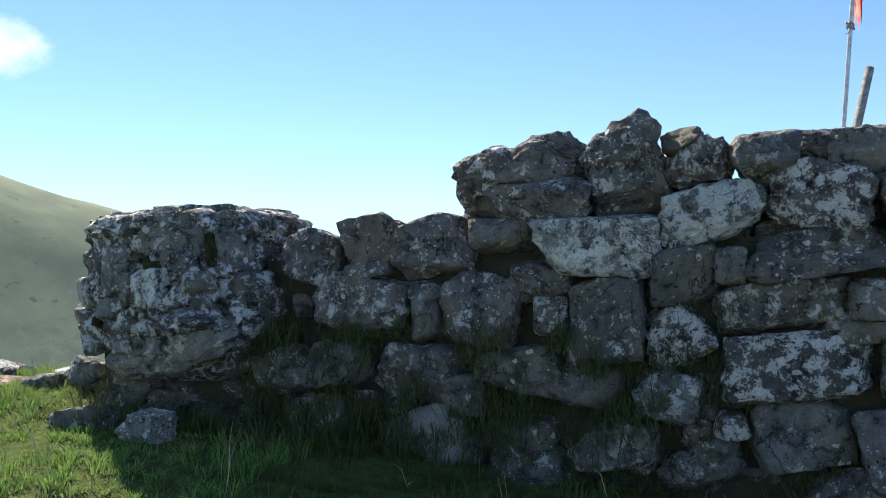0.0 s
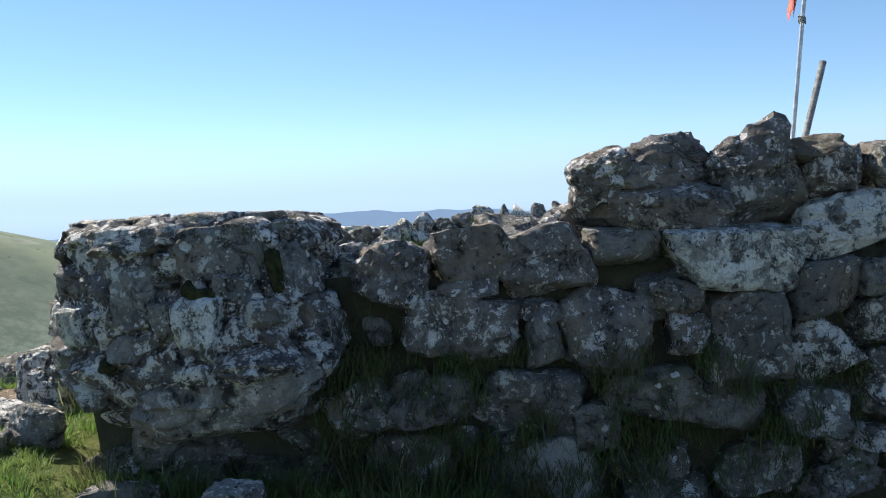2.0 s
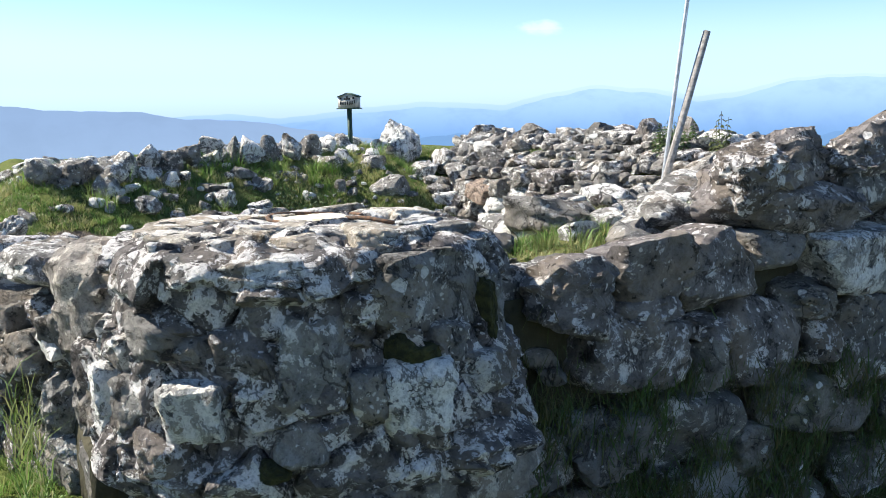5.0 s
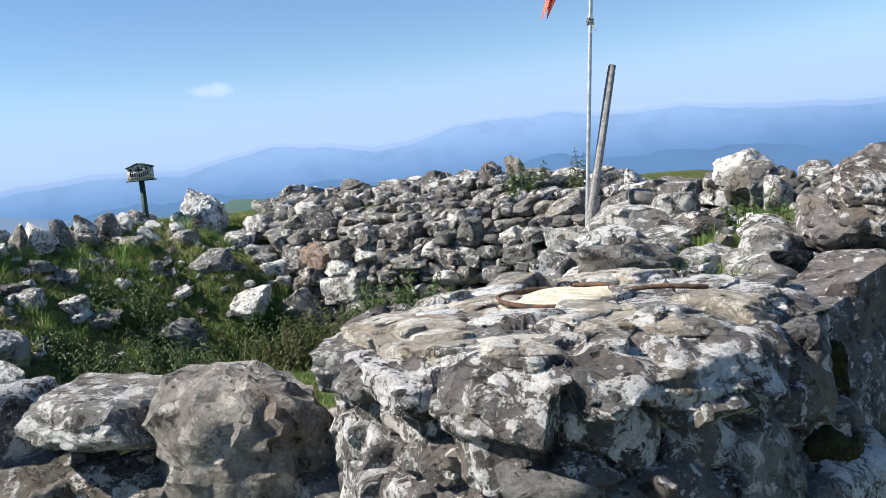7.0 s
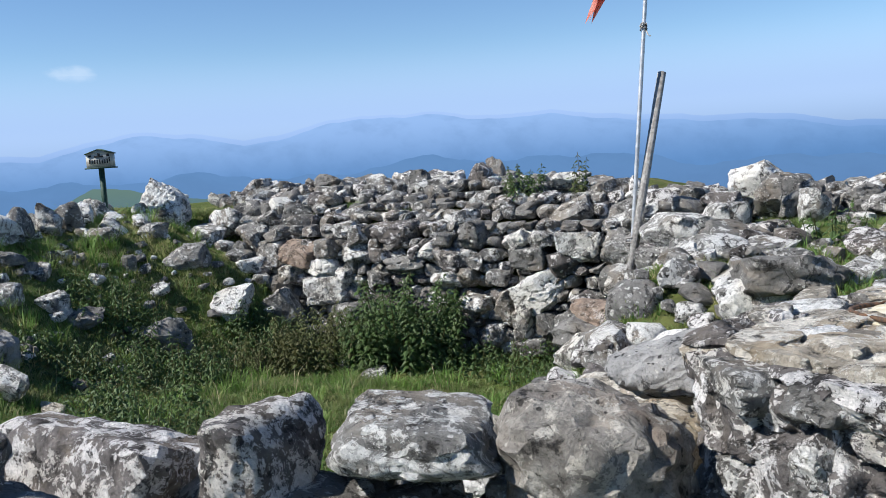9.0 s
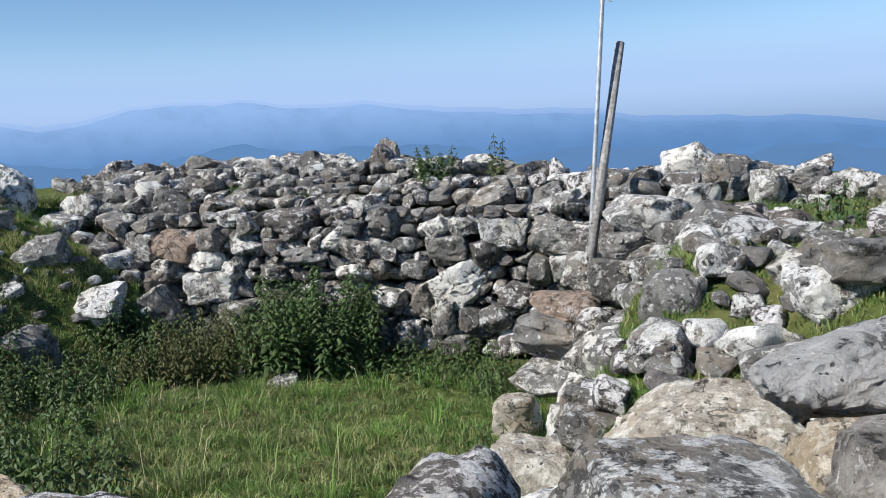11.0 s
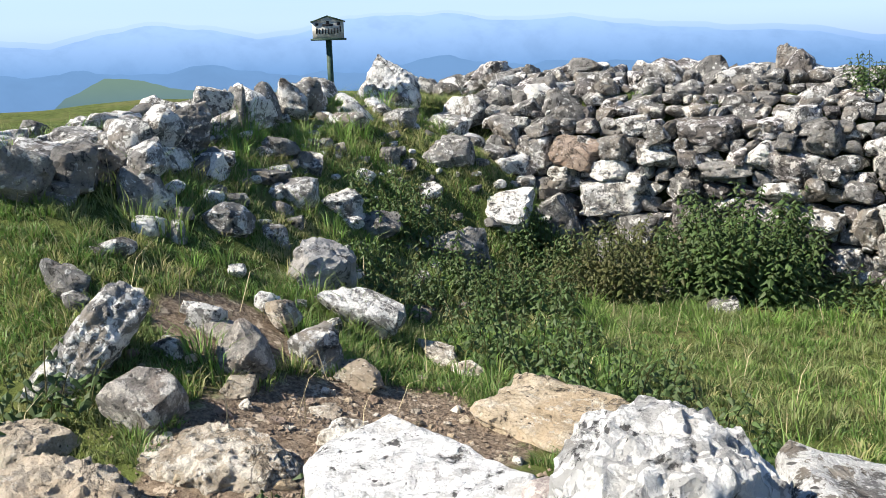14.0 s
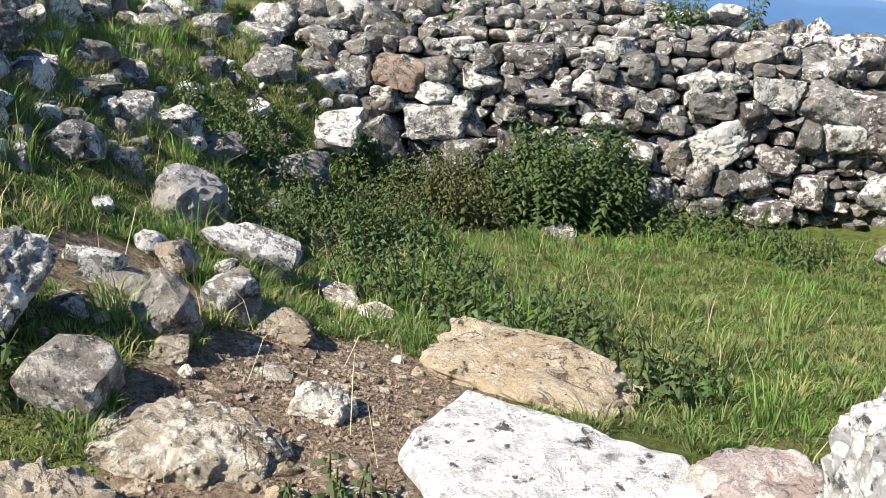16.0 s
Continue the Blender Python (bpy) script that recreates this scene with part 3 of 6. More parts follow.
# -- the east wall, seen from outside in its own shade: along, up, wide, high
EAST = {
    "top": [(6.26, 1.66, 0.32, 0.26), (6.47, 1.53, 0.73, 0.29), (6.56, 1.73, 0.50, 0.25), (6.97, 1.76, 0.4, 0.29), (7.03, 1.57, 0.41, 0.36), (7.28, 1.75, 0.2, 0.13),
            (7.35, 1.65, 0.32, 0.23), (7.68, 1.65, 0.34, 0.24), (7.91, 1.69, 0.15, 0.13), (8.12, 1.64, 0.38, 0.24), (8.48, 1.66, 0.4, 0.26)],
    "upper": [(5.23, 1.26, 0.37, 0.32), (5.59, 1.18, 0.3, 0.11), (5.6, 1.32, 0.4, 0.3), (5.96, 1.29, 0.47, 0.34), (6.36, 1.33, 0.38, 0.21), (6.84, 1.26, 0.66, 0.33),
              (7.43, 1.38, 0.52, 0.34), (7.9, 1.18, 0.74, 0.24), (7.91, 1.45, 0.45, 0.34), (8.38, 1.19, 0.3, 0.2), (8.32, 1.42, 0.38, 0.27), (8.7, 1.3, 0.4, 0.3)],
    "middle": [(5.56, 0.99, 0.58, 0.34), (5.91, 1.06, 0.22, 0.1), (5.93, 0.9, 0.19, 0.22), (6.23, 0.95, 0.45, 0.4), (6.55, 1.11, 0.34, 0.22), (6.62, 0.9, 0.2, 0.25),
               (6.88, 0.88, 0.4, 0.44), (7.26, 1.1, 0.36, 0.3), (7.5, 1.14, 0.15, 0.18), (7.7, 0.94, 0.6, 0.31), (8.05, 0.82, 0.22, 0.12), (8.14, 0.97, 0.3, 0.19),
               (8.5, 0.93, 0.42, 0.3), (7.25, 0.82, 0.36, 0.33)],
    "lower": [(5.4, 0.66, 0.4, 0.24), (5.87, 0.63, 0.6, 0.33), (6.16, 0.5, 0.22, 0.24), (6.46, 0.61, 0.47, 0.3), (6.82, 0.54, 0.34, 0.28), (7.18, 0.5, 0.36, 0.27),
              (7.78, 0.65, 0.68, 0.33), (8.35, 0.62, 0.46, 0.32), (5.06, 0.62, 0.34, 0.28)],
    "foot": [(5.92, 0.26, 0.6, 0.36), (6.92, 0.27, 0.42, 0.24), (7.31, 0.2, 0.42, 0.27), (7.47, 0.38, 0.18, 0.15), (7.77, 0.36, 0.46, 0.32), (8.2, 0.3, 0.4, 0.38),
             (6.5, 0.12, 0.42, 0.26), (5.3, 0.36, 0.42, 0.28), (6.42, 0.32, 0.4, 0.22), (8.0, 0.05, 0.5, 0.3), (5.6, 0.12, 0.36, 0.24), (6.1, 0.02, 0.4, 0.22)],
}
EAST_LOOK = {(6.84, 1.26): WHITE, (5.92, 0.26): BLUISH, (7.78, 0.65): HEAVY, (5.23, 1.26): SPECKED, (5.96, 1.29): SPECKED, (6.23, 0.95): SPECKED, (7.25, 0.82): HEAVY, (7.7, 0.94): GREY, (7.43, 1.38): PALE,
             (6.47, 1.53): SPECKED, (5.56, 0.99): SPECKED, (6.88, 0.88): GREY}
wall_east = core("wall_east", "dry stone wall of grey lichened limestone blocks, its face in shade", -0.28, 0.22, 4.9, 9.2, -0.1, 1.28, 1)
rng = random.Random(11)
for course, row in EAST.items():
    for along, up, wide, high in row:
        deep = min(max(0.34, 0.75 * wide), 0.55)
        me = rng.choice(BLOCKS + ROUNDS if course != "top" else ROUGHS[:8] + ROUNDS)
        x = 0.42 - deep / 2 + rng.uniform(-0.03, 0.03) - (0.05 if course == "top" else 0)
        lay(me, wall_east, (x, along, up), (deep, wide * (1.05 if course != "top" else 1.1), high * (1.05 if course != "top" else 1.2)), (rng.uniform(-9, 9), rng.uniform(-7, 7), rng.uniform(-8, 8)), EAST_LOOK.get((along, up)) or pick(rng, ((MOSSY, 0.45), (GREY, 0.35), (SPECKED, 0.20)) if course in ("lower", "foot") else ((GREY, 0.50), (SPECKED, 0.50))), rng=rng)
# its inner stones and its crown, seen from the enclosure
for k in range(46):
    y = 5.1 + 3.9 * rng.random()
    x = rng.uniform(-0.5, 0.05)
    s = rng.uniform(0.16, 0.34)
    z = (1.20 if y < 6.1 else 1.42) + rng.uniform(-0.1, 0.1)
    lay(rng.choice(ROUGHS), wall_east, (x, y, z), (s * 1.2, s, s * 0.7), (rng.uniform(-20, 20), rng.uniform(-20, 20), rng.uniform(0, 360)), PALE if rng.random() < 0.5 else GREY, rng=rng)
for k in range(50):
    y = 5.0 + 3.9 * rng.random()
    s = rng.uniform(0.09, 0.17)
    lay(rng.choice(SMALLS), wall_east, (0.25 + rng.uniform(-0.04, 0.04), y, rng.uniform(0.1, 1.2)), (s, s * 1.2, s * 0.8), (rng.uniform(-20, 20), rng.uniform(-20, 20), rng.uniform(0, 90)), GREY, rng=rng)


def fill(parent, rng, u0, u1, z0, z1, place, lo, hi, mats, shapes):
    """Rough courses of packing stones behind the face stones of a wall: place(u, z) gives the spot."""
    z = z0
    while z < z1:
        h = rng.uniform(lo, hi)
        u = u0 + rng.uniform(-0.1, 0.1)
        while u < u1:
            w = h * rng.uniform(1.0, 2.1)
            at, turn = place(u + w / 2, z + h / 2)
            lay(rng.choice(shapes), parent, at, (w * 1.05, rng.uniform(0.22, 0.34), h * 1.06), (rng.uniform(-9, 9), rng.uniform(-9, 9), turn + rng.uniform(-9, 9)), pick(rng, mats), rng=rng)
            u += w
        z += h * 0.94


fill(wall_east, rng, 5.0, 9.2, 0.0, 1.2, lambda u, z: ((0.07, u, z), 90), 0.14, 0.24, ((GREY, 0.6), (MOSSY, 0.4)), BLOCKS + SMALLS)
fill(wall_east, rng, 6.25, 9.3, 1.3, 1.62, lambda u, z: ((0.02, u, z), 90), 0.14, 0.2, ((GREY, 0.6), (PALE, 0.4)), ROUGHS)


# -- the massive corner, stones set in hard old mortar: its plan at three heights, which flares outwards to an undercut foot
PIER_MID = Vector((0.0, 4.28))
PIER_PLAN = ((0.56, ((-0.46, 4.05), (-0.25, 3.88), (0.08, 3.80), (0.25, 3.88), (0.40, 4.12), (0.48, 4.4), (0.44, 4.72), (0.20, 4.88), (-0.3, 4.85), (-0.5, 4.5))),
             (0.72, ((-0.54, 4.02), (-0.32, 3.78), (0.08, 3.67), (0.27, 3.74), (0.50, 4.02), (0.60, 4.3), (0.62, 4.66), (0.34, 4.92), (-0.3, 4.88), (-0.56, 4.5))),
             (0.88, ((-0.60, 4.00), (-0.37, 3.70), (0.06, 3.55), (0.30, 3.58), (0.58, 3.96), (0.70, 4.3), (0.80, 4.66), (0.45, 4.96), (-0.3, 4.90), (-0.60, 4.5))),
             (1.10, ((-0.60, 4.00), (-0.36, 3.72), (0.06, 3.58), (0.34, 3.64), (0.56, 3.98), (0.66, 4.3), (0.68, 4.66), (0.36, 4.95), (-0.3, 4.90), (-0.60, 4.5))),
             (1.46, ((-0.60, 3.99), (-0.36, 3.76), (0.08, 3.66), (0.39, 3.76), (0.53, 4.05), (0.56, 4.36), (0.47, 4.70), (0.20, 4.90), (-0.35, 4.86), (-0.60, 4.5))))
PIER_HIGH = [z for z, _ in PIER_PLAN]


def rim_radius(theta, z):
    """How far the face of the corner stands from its middle, by bearing and height."""
    rows = []
    for _, ring in PIER_PLAN:
        a = np.array([math.atan2(y - PIER_MID.y, x - PIER_MID.x) for x, y in ring])
        r = np.array([math.hypot(y - PIER_MID.y, x - PIER_MID.x) for x, y in ring])
        k = np.argsort(a)
        rows.append(np.interp(theta, a[k], r[k], period=2 * math.pi))
    rows = np.array(rows)
    z = np.clip(z, PIER_HIGH[0], PIER_HIGH[-1])
    k = np.clip(np.searchsorted(PIER_HIGH, z) - 1, 0, len(PIER_HIGH) - 2)
    h = np.array(PIER_HIGH)
    t = (z - h[k]) / (h[k + 1] - h[k])
    n = np.arange(rows.shape[1])
    return rows[k, n] * (1 - t) + rows[k + 1, n] * t


def corner_mass():
    d, f = ICO[7]
    p = 9.0
    flat = np.hypot(d[:, 0], d[:, 1])
    s = (flat ** p + np.abs(d[:, 2]) ** p) ** (1 / p)
    rho, zz = flat / s, d[:, 2] / s
    theta = np.arctan2(d[:, 1], d[:, 0])
    z = 1.055 + 0.495 * zz
    r = rho * rim_radius(theta, z)
    v = np.stack([PIER_MID.x + r * np.cos(theta), PIER_MID.y + r * np.sin(theta), z], -1)
    top = ss((zz - 0.93) / 0.06) * (rho < 0.97)
    n = np.stack([np.cos(theta) * (1 - top), np.sin(theta) * (1 - top), top], -1)
    big, crag = lumps(v, 1.8, 3, 3), np.abs(lumps(v, 4.5, 8, 4, 0.6))
    fine = lumps(v, 12, 5, 4, 0.62)
    joint, proud = np.empty(len(v)), np.empty(len(v))
    for k, q in enumerate(v):
        w = Vector((q[0] * 4.2, q[1] * 4.2, q[2] * 5.4)) + noise.noise_vector(Vector(q) * 4) * 0.3
        dist, pts = noise.voronoi(w)
        joint[k] = dist[1] - dist[0]
        proud[k] = 0.5 + 0.5 * noise.cell(pts[0] * 7.7)
    low = ss((0.86 - v[:, 2]) / 0.1)
    groove = 1 - ss(joint / 0.12)
    # a capping course of flags juts out over the face, broken here and there
    lip = ss((v[:, 2] + 0.05 * big - 1.405) / 0.025) * (0.4 + 0.6 * proud)
    side = 1 - top
    v = v + n * (0.028 * big - 0.05 * crag + 0.013 * fine + side * (0.05 * (proud - 0.5) - 0.045 * groove * (1 - 0.7 * low) + 0.045 * lip))[:, None]
    # the worn top: flags that each lie a little askew
    lift = np.empty(len(v))
    for k, q in enumerate(v):
        w = Vector((q[0] * 6.0, q[1] * 6.0, 0.3)) + noise.noise_vector(Vector(q) * 5) * 0.35
        dist, pts = noise.voronoi(w)
        o = w - pts[0]
        a, b = 0.5 * noise.cell(pts[0] * 3.1), 0.5 * noise.cell(pts[0] * 9.7)
        lift[k] = 0.014 * noise.cell(pts[0] * 5.3) + 0.07 * (a * o.x + b * o.y) - 0.022 * float(1 - ss((dist[1] - dist[0]) / 0.08))
    v[:, 2] += top * lift + 0.025 * ss((v[:, 2] - 1.3) / 0.2)
    me = mesh_of("corner_mass", v.tolist(), f, HEAVY)
    me.set_sharp_from_angle(angle=radians(38))
    return me


corner = tagged(new("corner_pier", corner_mass()), "massive mortared stone corner of the ruin crusted with white lichen", "ruin")
PIER_MIX = ((SPECKED, 0.50), (HEAVY, 0.16), (PALE, 0.16), (GREY, 0.18))
# face stones: bearing in degrees, height, wide, high
PIER_SET = ((24, 1.40, 0.52, 0.26, GREY), (12, 1.10, 0.24, 0.25, WHITE), (-2, 1.11, 0.17, 0.19, GREY), (34, 1.12, 0.24, 0.18, GREY), (-17, 1.22, 0.24, 0.32, PALE), (-22, 0.98, 0.2, 0.2, PALE),
            (-50, 1.10, 0.22, 0.2, WHITE), (-86, 1.06, 0.24, 0.3, WHITE), (-62, 1.30, 0.24, 0.16, GREY), (-38, 1.26, 0.2, 0.18, HEAVY), (52, 1.30, 0.26, 0.3, PALE), (-112, 1.2, 0.26, 0.28, PALE))


def set_stone(me, bearing, z, wide, high, deep, out, mat, twist=4):
    """A stone in the face of the corner, with its front out by so much from the mortar."""
    th = math.radians(bearing)
    r = float(rim_radius(np.array([th]), np.array([z]))[0]) - deep / 2 + out
    a, b = (float(rim_radius(np.array([th + e]), np.array([z]))[0]) for e in (-0.12, 0.12))
    pa, pb = (Vector((q * math.cos(th + e), q * math.sin(th + e))) for q, e in ((a, -0.12), (b, 0.12)))
    way = math.degrees(math.atan2((pb - pa).y, (pb - pa).x))
    x, y = PIER_MID.x + r * math.cos(th), PIER_MID.y + r * math.sin(th)
    return lay(me, corner, (x, y, z), (wide, deep, high), (rng.uniform(-twist, twist), rng.uniform(-twist, twist), way + rng.uniform(-twist, twist)), mat, rng=rng)


z = 0.90
while z < 1.40:
    h = rng.uniform(0.09, 0.17)
    th = -170.0 + rng.uniform(0, 12)
    while th < 78:
        w = h * rng.uniform(0.9, 1.8)
        step = math.degrees(w / 0.66)
        at, zz = th + step / 2, z + h / 2 + rng.uniform(-0.02, 0.02)
        if not any(abs(at - b0) < math.degrees(0.5 * (w0 + w) * 0.72 / 0.66) and abs(zz - z0) < 0.5 * (h0 + h) * 0.72 for b0, z0, w0, h0, _ in PIER_SET) and zz + h / 2 < 1.44:
            set_stone(rng.choice(ROUGHS + BLOCKS), at, zz, w * 1.02, h * 1.05, 0.24, rng.uniform(-0.012, 0.028), pick(rng, PIER_MIX), 8)
        th += step * 0.97
    z += h * 0.93
for b0, z0, w0, h0, mat in PIER_SET:
    set_stone(rng.choice(BLOCKS), b0, z0, w0, h0, 0.26, 0.03, mat)
# flags of the jutting cap
th = -165.0
while th < 95:
    w = rng.uniform(0.16, 0.34)
    set_stone(rng.choice(BLOCKS + ROUGHS), th, 1.475 + rng.uniform(-0.015, 0.02), w * 1.05, rng.uniform(0.09, 0.14), 0.30, rng.uniform(0.02, 0.05), pick(rng, ((PALE, 0.4), (GREY, 0.3), (HEAVY, 0.2), (CREAMY, 0.1))), 5)
    th += math.degrees(w / 0.66) * 0.98
lay(ROUNDS[2], corner, (0.42, 4.50, 0.80), (0.60, 0.92, 0.36), (6, 26, 0), BROWN, rng=rng)
lay(ROUGHS[6], corner, (0.52, 4.26, 0.90), (0.3, 0.44, 0.12), (2, 10, -20), HEAVY, rng=rng)
lay(ROUGHS[9], corner, (0.62, 4.66, 0.93), (0.3, 0.34, 0.12), (-3, 10, -8), HEAVY, rng=rng)
lay(ROUGHS[4], corner, (0.30, 3.84, 0.84), (0.46, 0.42, 0.18), (0, 10, 35), PALE, rng=rng)
# flags of the worn top
for k in range(150):
    x, y = rng.uniform(-0.48, 0.46), rng.uniform(3.72, 4.82)
    w, t = rng.uniform(0.10, 0.26), rng.uniform(0.05, 0.08)
    o = Vector((x, y)) - PIER_MID
    rim = float(rim_radius(np.array([math.atan2(o.y, o.x)]), np.array([1.46]))[0]) - o.length
    if math.hypot(x + 0.10, y - 4.38) < 0.15 + 0.3 * w or rim < 0.07 + 0.3 * w:
        continue
    lay(rng.choice(BLOCKS + ROUGHS), corner, (x, y, 1.552 + rng.uniform(-0.012, 0.012)), (w * 1.2, w * rng.uniform(0.6, 1.0), t),
        (rng.uniform(-5, 5), rng.uniform(-5, 5), rng.uniform(0, 360)), pick(rng, ((HEAVY, 0.08), (WHITE, 0.12), (PALE, 0.3), (CREAMY, 0.5))), rng=rng)
for b0, z0, w0, h0 in ((8, 1.24, 0.10, 0.12), (14, 1.22, 0.16, 0.08), (40, 1.30, 0.07, 0.24), (-30, 0.93, 0.14, 0.07)):
    ob = set_stone(rng.choice(ROUNDS), b0, z0, w0, h0, 0.10, 0.03, MOSS)
    ob.name = "moss_cushion"
# block added to darken the undercut of the corner
core("footing", "dark added block standing for shade under the overhanging stone corner", -0.35, 0.30, 3.80, 5.1, -0.1, 0.80, 6)
# -- the footing under the corner, set back in its shade
for k in range(26):
    y, z = rng.uniform(3.75, 5.1), rng.uniform(0.15, 0.55)
    s = rng.uniform(0.16, 0.3)
    lay(rng.choice(ROUGHS), corner, (rng.uniform(0.18, 0.36), y, z), (s, s * 1.2, s * 0.8), (rng.uniform(-15, 15), rng.uniform(-15, 15), rng.uniform(0, 90)), MOSSY, rng=rng)

# -- the south wall between the corner and the entrance
# stones of the face: along, up, wide, high
SOUTH = [(-0.80, 1.24, 0.50, 0.46), (-1.25, 1.30, 0.50, 0.25), (-1.63, 1.26, 0.25, 0.34), (-2.26, 1.10, 0.74, 0.46), (-2.90, 1.00, 0.46, 0.40), (-1.14, 1.05, 0.36, 0.25), (-1.58, 1.01, 0.34, 0.26), (-1.36, 1.10, 0.13, 0.16),
         (-0.76, 0.86, 0.38, 0.36), (-1.10, 0.79, 0.34, 0.32), (-1.40, 0.82, 0.30, 0.28), (-1.74, 0.78, 0.34, 0.24), (-2.04, 0.90, 0.34, 0.26), (-2.42, 0.89, 0.44, 0.26), (-2.82, 0.84, 0.40, 0.28), (-3.14, 0.95, 0.34, 0.40),
         (-0.55, 0.98, 0.26, 0.26), (-0.62, 0.58, 0.40, 0.28), (-1.02, 0.53, 0.40, 0.28), (-1.42, 0.55, 0.40, 0.28), (-1.84, 0.54, 0.44, 0.28), (-2.28, 0.60, 0.44, 0.30), (-2.74, 0.58, 0.46, 0.28), (-3.12, 0.62, 0.36, 0.30), (-0.98, 1.06, 0.30, 0.28), (-1.44, 1.10, 0.32, 0.24), (-1.28, 0.96, 0.28, 0.22)]
SOUTH_LOOK = {0: BROWN, 1: PALE, 2: HEAVY, 3: SPECKED, 4: SPECKED, 5: WHITE, 6: HEAVY, 8: GREY, 9: PALE}
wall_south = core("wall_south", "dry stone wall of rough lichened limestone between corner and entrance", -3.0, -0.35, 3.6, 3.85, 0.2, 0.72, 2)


def south_face(x):
    return float(np.interp(x, [-3.3, -2.4, -1.7, -1.4, -1.1, -0.7], [3.05, 3.12, 3.20, 3.28, 3.44, 3.58]))


for k, (x, z, wide, high) in enumerate(SOUTH):
    deep = (0.36 if k in (3, 4) else 0.46 if k < 5 else 0.40) * (0.9 + 0.2 * rng.random())
    slant = math.degrees(math.atan2(south_face(x + 0.1) - south_face(x - 0.1), 0.2))
    lay(ROUNDS[5] if k == 0 else rng.choice(ROUNDS if k in (5, 8, 9) else BLOCKS), wall_south, (x, south_face(x) + deep / 2, z), (wide * 1.04, deep, high * 1.05), (rng.uniform(-5, 5) - (16 if k in (3, 4) else 0), rng.uniform(-4, 4) + (5 if k == 1 else 0), rng.uniform(-6, 6) + slant),
        SOUTH_LOOK.get(k) or pick(rng, ((HEAVY, 0.4), (PALE, 0.4), (GREY, 0.2))), rng=rng)
# where it turns out towards the path: across, along, up, wide, high
for x, y, z, wide, high in ((-2.28, 2.74, 1.26, 0.62, 0.38), (-2.76, 2.62, 1.18, 0.48, 0.40), (-2.06, 2.86, 1.14, 0.36, 0.34), (-2.12, 2.74, 0.93, 0.36, 0.30), (-2.46, 2.60, 0.90, 0.40, 0.32), (-2.84, 2.54, 0.84, 0.40, 0.32),
                            (-2.16, 2.62, 0.62, 0.44, 0.32), (-2.58, 2.48, 0.56, 0.46, 0.34), (-2.96, 2.50, 0.54, 0.40, 0.30), (-2.36, 2.86, 0.98, 0.50, 0.30), (-2.70, 2.80, 0.90, 0.50, 0.34), (-2.4, 2.8, 0.6, 0.6, 0.4)):
    lay(rng.choice(BLOCKS + ROUGHS), wall_south, (x, y, z), (wide, 0.42, high), (rng.uniform(-7, 7), rng.uniform(-6, 6), rng.uniform(10, 40)), pick(rng, ((HEAVY, 0.5), (PALE, 0.3), (GREY, 0.2))), rng=rng)
fill(wall_south, rng, -3.3, -0.4, 0.36, 1.06, lambda u, z: ((u, south_face(u) + 0.26, z), 12), 0.12, 0.20, ((PALE, 0.5), (GREY, 0.3), (HEAVY, 0.2)), BLOCKS + ROUGHS)
for k in range(60):
    s = rng.uniform(0.14, 0.30)
    x = rng.uniform(-3.2, -0.5)
    lay(rng.choice(ROUGHS), wall_south, (x, south_face(x) + rng.uniform(0.42, 0.72), rng.uniform(0.5, 0.98)), (s * 1.2, s, s * 0.75), (rng.uniform(-20, 20), rng.uniform(-20, 20), rng.uniform(0, 180)), PALE, rng=rng)

